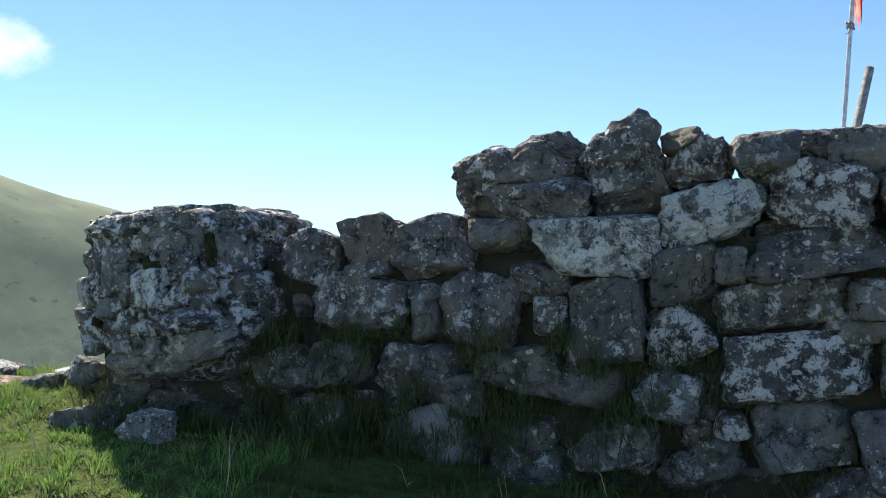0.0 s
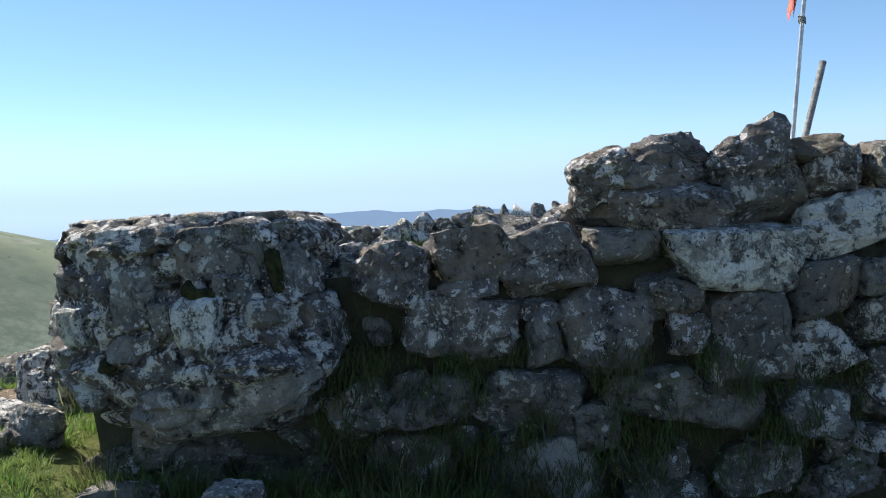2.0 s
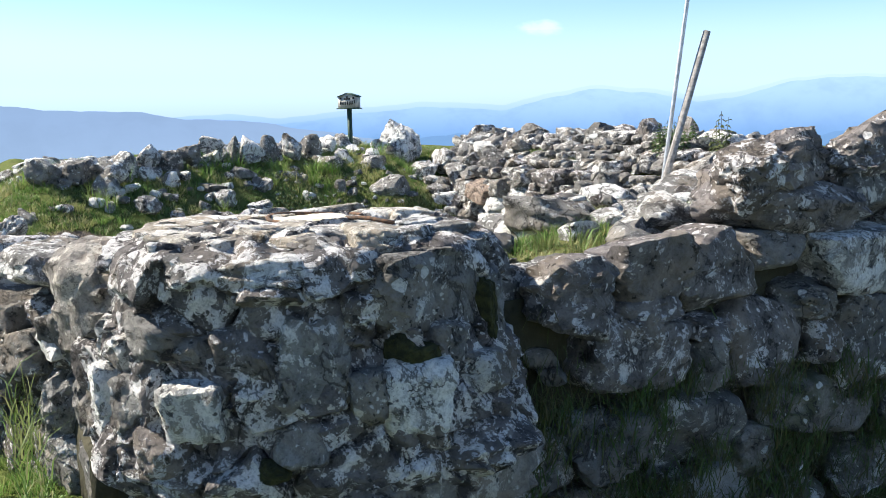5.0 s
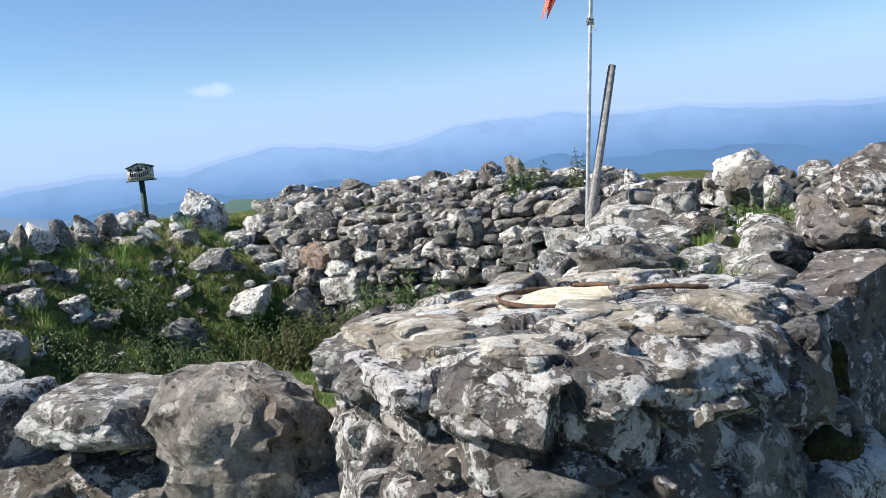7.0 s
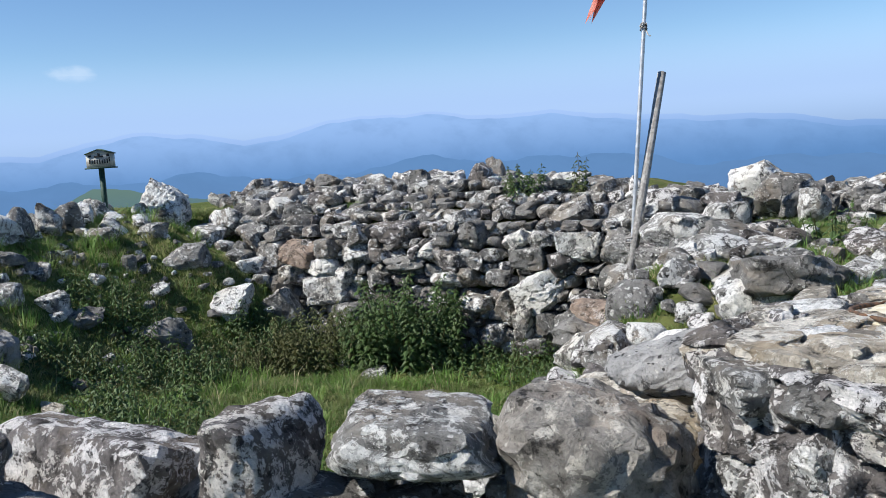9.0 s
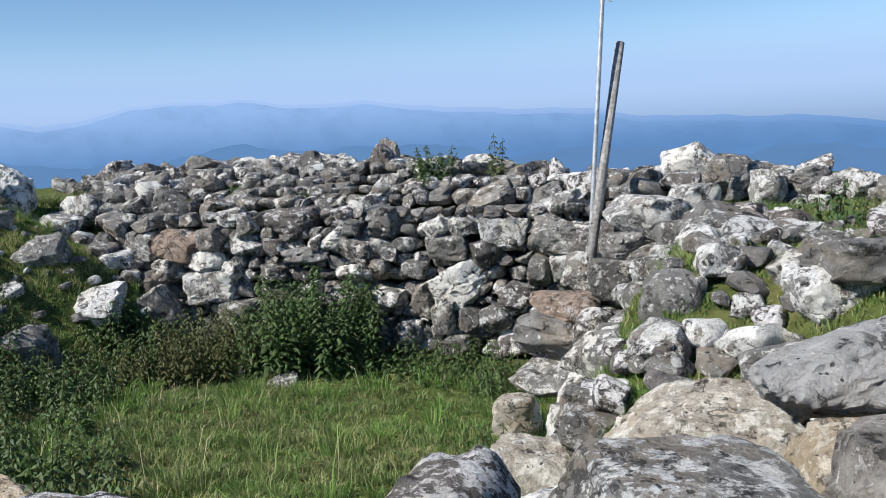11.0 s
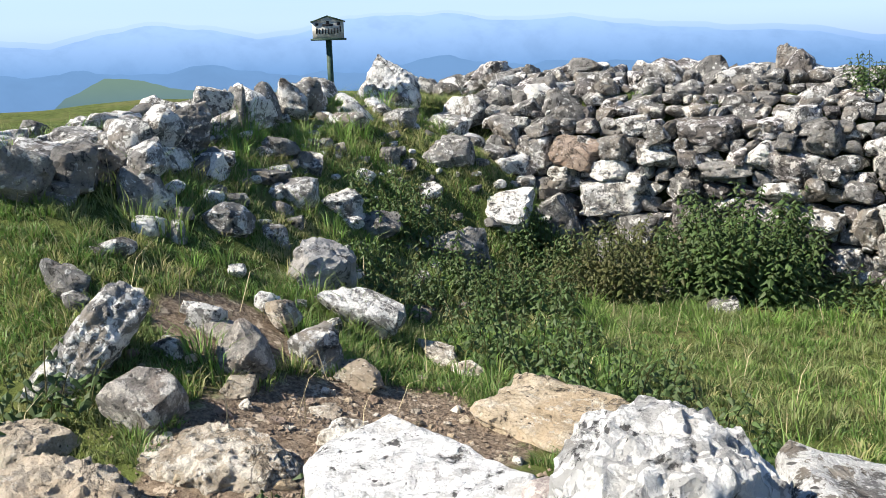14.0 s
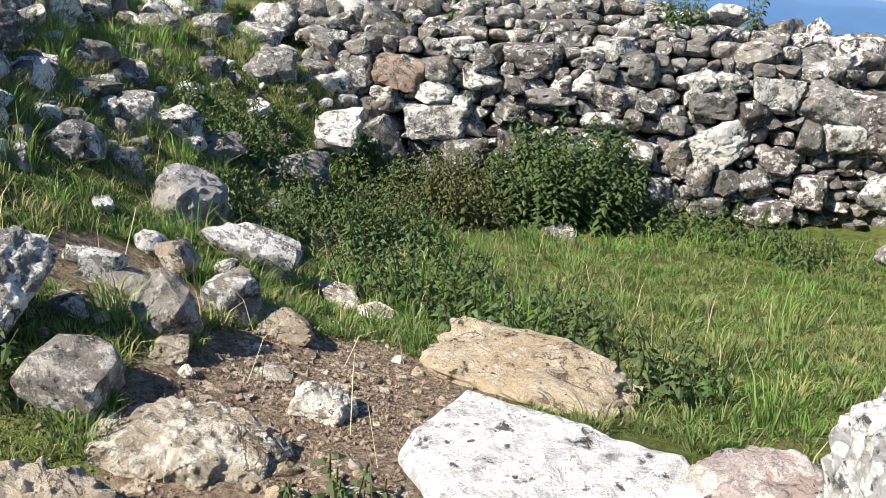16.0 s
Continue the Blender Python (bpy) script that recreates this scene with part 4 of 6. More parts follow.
# -- the north wall across the enclosure, and its tumbled crown
NORTH = {
    "crown": [(-8.0, 1.73, 0.58, 0.23), (-7.44, 1.72, 0.2, 0.17), (-6.93, 1.81, 0.33, 0.2), (-6.61, 1.71, 0.22, 0.15), (-5.74, 1.74, 0.45, 0.29), (-4.89, 1.77, 0.27, 0.31), (-7.73, 1.67, 0.44, 0.21),
              (-7.13, 1.54, 0.5, 0.25), (-7.12, 1.66, 0.29, 0.2), (-6.69, 1.64, 0.43, 0.25), (-6.19, 1.58, 0.38, 0.21), (-6.08, 1.7, 0.34, 0.28), (-5.81, 1.55, 0.39, 0.19), (-5.51, 1.56, 0.28, 0.16),
              (-5.23, 1.63, 0.37, 0.19), (-5.14, 1.68, 0.33, 0.15), (-5.12, 1.5, 0.32, 0.18), (-4.43, 1.62, 0.23, 0.18), (-3.86, 1.69, 0.37, 0.21), (-3.35, 1.56, 0.44, 0.26), (-3.07, 1.59, 0.18, 0.24),
              (-2.71, 1.58, 0.17, 0.07)],
    "upper": [(-7.85, 1.38, 0.47, 0.31), (-7.57, 1.47, 0.45, 0.28), (-7.26, 1.39, 0.5, 0.2), (-6.72, 1.33, 0.39, 0.27), (-6.39, 1.43, 0.28, 0.18), (-6.12, 1.44, 0.39, 0.21), (-5.61, 1.4, 0.41, 0.14),
              (-5.27, 1.46, 0.29, 0.23), (-5.13, 1.38, 0.24, 0.22), (-4.75, 1.35, 0.42, 0.24), (-4.7, 1.49, 0.45, 0.2), (-4.35, 1.47, 0.22, 0.16), (-4.07, 1.44, 0.35, 0.13), (-3.6, 1.36, 0.47, 0.29),
              (-3.15, 1.41, 0.36, 0.15), (-2.96, 1.34, 0.44, 0.23), (-2.7, 1.44, 0.53, 0.34)],
    "middle": [(-7.28, 1.25, 0.41, 0.23), (-6.96, 1.27, 0.27, 0.18), (-6.18, 1.11, 0.25, 0.24), (-6.09, 1.3, 0.31, 0.17), (-5.8, 1.21, 0.2, 0.19), (-5.45, 1.25, 0.61, 0.26), (-4.94, 1.1, 0.23, 0.18),
               (-4.92, 1.29, 0.3, 0.17), (-4.76, 1.19, 0.15, 0.15), (-4.47, 1.22, 0.28, 0.3), (-4.02, 1.18, 0.33, 0.21), (-3.75, 1.18, 0.29, 0.17), (-3.35, 1.11, 0.43, 0.31), (-7.33, 1.06, 0.25, 0.29),
               (-6.97, 1.04, 0.42, 0.34), (-5.83, 1.05, 0.41, 0.24), (-5.48, 1.05, 0.26, 0.19), (-5.11, 1.08, 0.15, 0.15), (-2.95, 1.08, 0.47, 0.37), (-2.59, 1.03, 0.47, 0.34)],
    "lower": [(-6.19, 0.91, 0.33, 0.22), (-5.2, 0.94, 0.45, 0.17), (-4.74, 0.99, 0.45, 0.27), (-4.41, 0.98, 0.19, 0.19), (-3.89, 1.01, 0.38, 0.24), (-3.5, 0.95, 0.45, 0.32), (-6.66, 0.84, 0.24, 0.22),
              (-5.96, 0.82, 0.16, 0.22), (-5.54, 0.81, 0.3, 0.14), (-4.75, 0.77, 0.36, 0.17), (-4.48, 0.81, 0.19, 0.19), (-4.18, 0.81, 0.25, 0.19), (-3.06, 0.78, 0.23, 0.29), (-2.81, 0.81, 0.37, 0.31),
              (-2.53, 0.76, 0.36, 0.24), (-6.81, 0.66, 0.45, 0.37), (-6.22, 0.68, 0.57, 0.33)],
    "foot": [(-4.1, 0.55, 0.23, 0.34), (-3.79, 0.69, 0.56, 0.4), (-3.28, 0.56, 0.35, 0.27), (-6.7, 0.42, 0.2, 0.13), (-3.9, 0.42, 0.25, 0.31), (-3.65, 0.38, 0.29, 0.21), (-3.43, 0.38, 0.27, 0.25),
             (-4.45, 0.55, 0.4, 0.25), (-4.9, 0.55, 0.4, 0.3), (-5.4, 0.5, 0.5, 0.3), (-3.0, 0.35, 0.3, 0.3), (-5.9, 0.4, 0.4, 0.3), (-4.3, 0.25, 0.4, 0.25), (-3.8, 0.15, 0.35, 0.2), (-3.3, 0.15, 0.4, 0.22)],
}


def north_face(x, z):
    """How far back the face of the north wall stands: it leans, and its crown has slid back."""
    y = 9.1 + 0.12 * (x + 4.5) + 0.12 * min(z, 1.2)
    return y + 1.8 * max(z - 1.2, 0)


wall_north = core("wall_north", "ruined dry stone wall of pale limestone with a tumbled crown", -7.0, -2.0, 9.7, 10.1, -0.1, 1.25, 3)
rng = random.Random(23)
for course, row in NORTH.items():
    for x, z, wide, high in row:
        deep = min(max(0.3, wide), 0.45)
        mat = RUSTY if (x, z) == (-6.54, 1.05) else pick(rng, ((PALE, 0.36), (GREY, 0.40), (WHITE, 0.06), (HEAVY, 0.18)))
        if (x, z) in ((-3.79, 0.69), (-3.35, 1.11), (-4.02, 1.18), (-2.96, 1.34)):
            mat = WHITE
        lay(rng.choice(SHARDS + ROUGHS if course in ("crown", "upper") else ROUGHS + BLOCKS), wall_north, (x, north_face(x, z) + deep / 2 - 0.06, z), (wide * 1.02, deep, high * 1.04),
            (rng.uniform(-14, 14), rng.uniform(-13, 13) - (16 if course in ("crown", "upper") else 3), rng.uniform(-16, 16)), mat, rng=rng)
lay(BLOCKS[3], wall_north, (-6.54, north_face(-6.54, 1.05) + 0.1, 1.05), (0.48, 0.36, 0.3), (4, 6, 8), RUSTY, rng=rng)
fill(wall_north, rng, -7.2, -2.1, 0.05, 1.25, lambda u, z: ((u, north_face(u, z) + 0.19, z), 7), 0.08, 0.15, ((PALE, 0.45), (GREY, 0.4), (HEAVY, 0.15)), SMALLS + SHARDS)
fill(wall_north, rng, -7.6, -4.4, 1.25, 1.72, lambda u, z: ((u, north_face(u, z) + 0.06, z), 7), 0.08, 0.15, ((PALE, 0.45), (GREY, 0.4), (HEAVY, 0.15)), SHARDS + SMALLS)
fill(wall_north, rng, -4.4, -2.0, 1.25, 1.5, lambda u, z: ((u, north_face(u, z) + 0.06, z), 7), 0.08, 0.15, ((PALE, 0.45), (GREY, 0.4), (HEAVY, 0.15)), SHARDS + SMALLS)
lay(BLOCKS[7], wall_north, (-5.24, 11.25, 1.76), (0.24, 0.22, 0.46), (0, 4, 20), BROWN, rng=rng)


def heap(name, label, n, where, seed, lo, hi, mats, shapes, sink=0.25, flat=0.7):
    """A spread of fallen stones that lie on the ground and on one another."""
    rng = random.Random(seed)
    ob = thing(name, label, "rubble", kind="structure")
    for k in range(n):
        x, y, lift = where(rng)
        s = rng.uniform(lo, hi) * (0.75 + 0.5 * rng.random() ** 2)
        z = float(height(x, y)) + s * flat * (0.5 - sink) + lift
        lay(rng.choice(shapes), ob, (x, y, z), (s * rng.uniform(0.9, 1.4), s * rng.uniform(0.8, 1.2), s * flat), (rng.uniform(-22, 22), rng.uniform(-22, 22), rng.uniform(0, 360)), pick(rng, mats), rng=rng)
    return ob


PALES = ((PALE, 0.5), (WHITE, 0.25), (GREY, 0.25))
MIX = ((PALE, 0.42), (GREY, 0.25), (WHITE, 0.18), (HEAVY, 0.15))
heap("rubble_north", "tumbled limestone rubble along the crown of the ruined wall", 298, lambda g: (g.uniform(-9.0, -1.0), g.uniform(9.9, 12.2), g.uniform(0, 0.16)), 31, 0.14, 0.36, MIX, SMALLS + SHARDS)


def west_crown(g):
    """A spot on the tumbled wall that runs along the crest of the western bank."""
    u, off = g.random(), g.gauss(0.55, 0.40)
    return (-7.2 - 1.5 * u - 0.93 * off, 4.2 + 4.0 * u - 0.36 * off, g.uniform(0, 0.06))


heap("rubble_west", "tumbled limestone rubble along the crest of the western bank", 240, west_crown, 37, 0.10, 0.25, PALES, SHARDS + ROUGHS, 0.3, 0.7)
wall_west = thing("wall_west", "large tumbled limestone blocks of a ruined wall on the western crest", "wall", kind="structure")
# along the crest from 0 to 1, height of the top, wide, high
rng = random.Random(77)
for u, top, wide, high in ((-0.02, 1.60, 0.46, 0.28), (0.05, 1.60, 0.40, 0.30), (0.13, 1.55, 0.36, 0.26), (0.19, 1.66, 0.38, 0.30), (0.26, 1.72, 0.34, 0.30), (0.32, 1.64, 0.40, 0.30), (0.40, 1.70, 0.34, 0.26), (0.47, 1.79, 0.44, 0.26), (0.54, 1.78, 0.32, 0.34),
                           (0.61, 1.76, 0.44, 0.24), (0.68, 1.80, 0.28, 0.34), (0.75, 1.78, 0.40, 0.30), (0.82, 1.80, 0.42, 0.32), (0.90, 1.76, 0.36, 0.26), (0.97, 1.80, 0.30, 0.30), (0.10, 1.42, 0.36, 0.28), (0.28, 1.44, 0.34, 0.26)):
    side = rng.uniform(-0.08, 0.08) - (0.3 if top < 1.56 else 0)
    lay(rng.choice(SHARDS + ROUGHS), wall_west, (-7.2 - 1.5 * u - 0.93 * side, 4.2 + 4.0 * u - 0.36 * side, top - high / 2), (wide * 0.74, rng.uniform(0.26, 0.36), high * 1.05), (rng.uniform(-12, 12), rng.uniform(-18, 18), 65 + rng.uniform(-30, 30)), pick(rng, PALES), rng=rng)
heap("rubble_east", "fallen stones on the bank behind the wall", 60, lambda g: (g.uniform(-1.4, 0.0), g.uniform(5.0, 9.8), 0.0), 41, 0.07, 0.24, MIX, SMALLS + SHARDS)
heap("rubble_terrace", "rough stones along the far end of the terrace", 46, lambda g: (g.uniform(-1.9, 0.1), g.uniform(9.2, 10.2), g.uniform(0.0, 0.16)), 55, 0.16, 0.34, ((GREY, 0.5), (PALE, 0.35), (HEAVY, 0.15)), ROUGHS + SHARDS, 0.2, 0.8)
heap("rubble_bank", "fallen stones and earth on the slope below the wall", 150, lambda g: (g.uniform(-2.35, -1.0), g.uniform(5.3, 7.9), g.uniform(0, 0.05)), 53, 0.08, 0.26, MIX, SMALLS + SHARDS, 0.35)
heap("rubble_slope", "small limestone rubble scattered through the grass of the western bank", 260, lambda g: (g.triangular(-9.0, -5.6, -8.4), g.uniform(3.8, 9.0), 0.0), 57, 0.05, 0.17, PALES, SMALLS + SHARDS, 0.30)
heap("rubble_corner", "fallen stones where the grassy bank meets the ruined wall", 60, lambda g: (g.uniform(-7.7, -6.4), g.uniform(8.8, 9.9), g.uniform(0, 0.1)), 63, 0.14, 0.36, MIX, SMALLS + SHARDS, 0.3)
heap("rubble_entrance", "pale stones and chips lying round the trodden earth", 110, lambda g: (g.triangular(-6.2, -4.4, -5.1), g.triangular(3.1, 5.1, 4.1), 0.0), 59, 0.015, 0.06, ((TAN, 0.55), (CREAMY, 0.3), (RUSTY, 0.15)), SMALLS + SHARDS, 0.36)
heap("rubble_south", "fallen stones between the wall end and the entrance", 30, lambda g: (g.uniform(-4.3, -3.1), g.uniform(2.75, 3.7), g.uniform(0, 0.22)), 43, 0.2, 0.36, MIX, SHARDS)

# crumbs of earth over the trodden ground
gen = np.random.RandomState(58)
n = 2600
cx, cy = gen.normal(-5.05, 0.34, n), gen.normal(4.02, 0.46, n)
cs = gen.uniform(0.003, 0.008, n) * gen.choice([1.0, 1.7], n, p=[0.85, 0.15])
bit = np.array([(1, 0, 0), (-1, 0, 0), (0, 1, 0), (0, -1, 0), (0, 0, 1), (0, 0, -1)], float)
verts = (np.stack([cx, cy, height(cx, cy) + 0.3 * cs], -1)[:, None, :] + cs[:, None, None] * (bit[None] + gen.normal(0, 0.25, (n, 6, 3)))).reshape(-1, 3)
faces = [[6 * k + i for i in t] for k in range(n) for t in ((0, 2, 4), (2, 1, 4), (1, 3, 4), (3, 0, 4), (2, 0, 5), (1, 2, 5), (3, 1, 5), (0, 3, 5))]
q = Mat("earth_crumbs")
q.color(q.mix(q.random(), (0.13, 0.095, 0.07), (0.27, 0.21, 0.155)))
q.bsdf.inputs["Roughness"].default_value = 1.0
tagged(new("earth_crumbs", mesh_of("earth_crumbs", verts.tolist(), faces, q.m, False)), "brown crumbs of dry trodden earth", "earth", kind="stuff")

# -- single stones of the eastern bank: across, along, up, wide, high
BANK = [(-2.44, 7.6, 0.84, 0.5, 0.2), (-2.47, 7.55, 0.65, 0.57, 0.31), (-2.52, 7.45, 0.42, 0.52, 0.25), (-2.14, 7.8, 0.98, 0.3, 0.3), (-2.09, 7.85, 1.21, 0.32, 0.2), (-1.89, 7.75, 1.12, 0.32, 0.23),
        (-1.96, 7.95, 1.4, 0.52, 0.28), (-1.67, 8.1, 1.45, 0.37, 0.3), (-1.75, 8.4, 1.58, 0.28, 0.15), (-1.84, 9.9, 1.66, 0.45, 0.33), (-1.46, 9.3, 1.53, 0.55, 0.42), (-1.98, 8.4, 1.55, 0.27, 0.14),
        (-2.06, 8.7, 1.6, 0.24, 0.16), (-1.38, 8.1, 1.39, 0.32, 0.18), (-1.19, 8.9, 1.48, 0.23, 0.3), (-0.9, 9.3, 1.53, 0.34, 0.18), (-1.57, 7.4, 1.3, 0.46, 0.27), (-1.8, 7.15, 0.98, 0.43, 0.25),
        (-1.87, 6.85, 0.76, 0.4, 0.38)]
BANK2 = [(-1.84, 7.4, 1.09, 0.2, 0.16), (-1.5, 6.45, 1.05, 0.34, 0.36), (-1.31, 6.5, 1.19, 0.3, 0.2), (-1.35, 7.2, 1.28, 0.32, 0.18), (-1.48, 6.2, 0.87, 0.32, 0.2), (-1.56, 6.0, 1.18, 0.3, 0.34), (-1.34, 6.05, 1.14, 0.32, 0.25),
         (-1.94, 6.5, 0.62, 0.36, 0.14), (-2.58, 6.9, 0.28, 0.3, 0.24), (-2.07, 6.2, 0.52, 0.22, 0.14), (-0.75, 5.8, 1.42, 0.5, 0.22), (-0.98, 6.6, 1.36, 0.4, 0.2),
         (-2.2, 7.1, 0.5, 0.4, 0.3), (-2.1, 7.3, 0.75, 0.4, 0.3), (-1.6, 6.05, 0.86, 0.44, 0.34), (-2.02, 7.35, 0.62, 0.4, 0.34), (-1.9, 6.7, 0.45, 0.5, 0.2), (-2.35, 7.95, 1.0, 0.36, 0.3), (-2.6, 8.3, 0.6, 0.4, 0.3)]
rng = random.Random(47)
for k, (x, y, z, wide, high) in enumerate(BANK + BANK2):
    mat = RUSTY if k == 0 else (WHITE if k in (6, 9, 27, 28) else pick(rng, MIX))
    ob = lay(rng.choice(ROUGHS if wide > 0.3 else SMALLS), None, (x, y + 0.1, z), (wide * 1.06, max(0.3, wide * 0.9), high * 1.08), (rng.uniform(-10, 10), rng.uniform(-10, 10), rng.uniform(-15, 15)), mat, name="stone", rng=rng)
    tagged(ob, "rust-stained flat limestone slab at the foot of the post" if k == 0 else "rough grey limestone block stacked on the bank", "stone", "stones of the bank")

# -- single stones of the western slope: across, along, wide, high
SLOPE = [(-8.58, 5.48, 0.24, 0.18), (-8.7, 5.81, 0.34, 0.24), (-7.88, 5.32, 0.28, 0.22), (-8.9, 6.5, 0.4, 0.27), (-9.2, 7.4, 0.32, 0.3), (-9.4, 8.4, 0.36, 0.28), (-8.95, 8.2, 0.4, 0.33), (-8.45, 8.45, 0.18, 0.26),
         (-8.19, 6.52, 0.3, 0.24), (-8.08, 7.82, 0.36, 0.28), (-8.33, 8.6, 0.37, 0.26), (-7.8, 8.8, 0.42, 0.3), (-6.55, 3.82, 0.19, 0.12), (-6.11, 4.61, 0.15, 0.15), (-6.00, 4.11, 0.18, 0.16), (-5.93, 3.84, 0.15, 0.10),
         (-7.06, 5.87, 0.27, 0.24), (-7.04, 6.30, 0.30, 0.20), (-6.92, 6.45, 0.46, 0.16), (-6.78, 4.98, 0.30, 0.22), (-7.01, 5.11, 0.17, 0.11), (-6.68, 5.27, 0.14, 0.16), (-7.02, 4.64, 0.28, 0.17), (-6.81, 4.47, 0.19, 0.13),
         (-6.75, 4.59, 0.15, 0.13), (-7.46, 6.41, 0.17, 0.18), (-7.29, 5.78, 0.34, 0.10), (-7.30, 5.35, 0.23, 0.20), (-7.41, 5.13, 0.29, 0.19), (-7.32, 4.85, 0.18, 0.15), (-7.33, 4.57, 0.29, 0.27), (-7.42, 7.03, 0.19, 0.12),
         (-7.31, 8.09, 0.46, 0.28), (-7.52, 7.50, 0.20, 0.22), (-7.99, 7.60, 0.35, 0.22), (-7.83, 8.10, 0.31, 0.22), (-6.78, 8.09, 0.50, 0.34), (-6.60, 8.75, 0.46, 0.46), (-6.10, 8.85, 0.50, 0.42), (-6.60, 7.12, 0.50, 0.46)]
for k, (x, y, wide, high) in enumerate(SLOPE):
    z = float(height(x, y)) + high * 0.10
    ob = lay(rng.choice(ROUGHS if wide > 0.27 else SHARDS), None, (x - 0.03, y + 0.08, z), (wide * 1.06, wide * rng.uniform(0.7, 1.0), high * 1.2), (rng.uniform(-14, 14), rng.uniform(-14, 14), 27 + rng.uniform(-25, 25)), pick(rng, PALES), name="stone", rng=rng)
    tagged(ob, "weathered limestone rock half sunk in the grassy slope", "stone", "rocks of the slope")
# -- the rocks round the entrance, each with its own tilt: across, along, up, size, turn, material, what it looks like
NEAR = [((-6.38, 5.34, 0.78), (0.50, 0.42, 0.34), (12, 16, 60), BLUISH, "rounded clean grey limestone rock in the grass"),
        ((-5.92, 5.12, 0.68), (0.48, 0.24, 0.20), (14, 24, 12), WHITE, "long white-crusted rock sloping down to the earth"),
        ((-5.66, 4.50, 0.69), (0.24, 0.22, 0.24), (10, -8, 20), PALE, "grey lichened rock beside the bare earth"),
        ((-5.70, 4.10, 0.79), (0.22, 0.24, 0.28), (16, -22, 35), BROWN, "dark angular broken rock standing in the grass"),
        ((-5.90, 4.20, 0.82), (0.24, 0.18, 0.10), (6, 14, 20), BROWN, "flat brownish stone leaning on an angular rock"),
        ((-5.97, 4.62, 0.78), (0.17, 0.16, 0.16), (5, 8, 60), BUFF, "small buff rock in thin grass"),
        ((-5.54, 5.30, 0.45), (0.30, 0.16, 0.10), (4, 14, -28), CREAMY, "pale low stone along the edge of the earth"),
        ((-5.33, 5.22, 0.43), (0.20, 0.12, 0.09), (4, 8, -30), CREAMY, "pale low stone at the end of an edging"),
        ((-5.44, 4.52, 0.59), (0.24, 0.16, 0.12), (6, 4, 10), BUFF, "buff rock breaking through trodden earth"),
        ((-5.60, 3.96, 0.71), (0.16, 0.14, 0.11), (4, -12, 40), BUFF, "small buff stone at the foot of the slope"),
        ((-5.69, 3.58, 0.75), (0.28, 0.26, 0.27), (10, 6, 15), BROWN, "blocky brown-stained rock with dark clefts"),
        ((-6.52, 3.88, 1.06), (0.24, 0.2, 0.18), (0, 8, 10), GREY, "grey rock in long grass"),
        ((-5.30, 4.12, 0.60), (0.16, 0.12, 0.05), (0, 6, 25), BUFF, "worn stone level with the trodden earth")]
for at, size, turn, mat, label in NEAR:
    tagged(lay(rng.choice(ROUNDS if mat is BLUISH else SHARDS + ROUGHS), None, at, size, turn, mat, rng=rng), label, "stone")


def boulder(name, label, seed, at, size, turn, mat, power=3.6, cuts=9, deep=0.7, lump=0.16, sub=5, taper=0.0):
    if sub not in ICO:
        ICO[sub] = ico(sub)
    me = stone_mesh(name, seed, sub, 3 * power, 0.2, cuts, (0.8 * deep, 0.92), lump, 0.06)
    if taper:
        for v in me.vertices:
            k = 1 - taper * (v.co.z + 1) / 2
            v.co.x, v.co.y = v.co.x * k, v.co.y * k
        me.update()
    ob = part(name, me, None, m=pose(*at, *turn) @ Matrix.Diagonal((size[0] / 2, size[1] / 2, size[2] / 2, 1)))
    ob.material_slots[0].link, ob.material_slots[0].material = "OBJECT", mat
    return tagged(ob, label, "boulder")


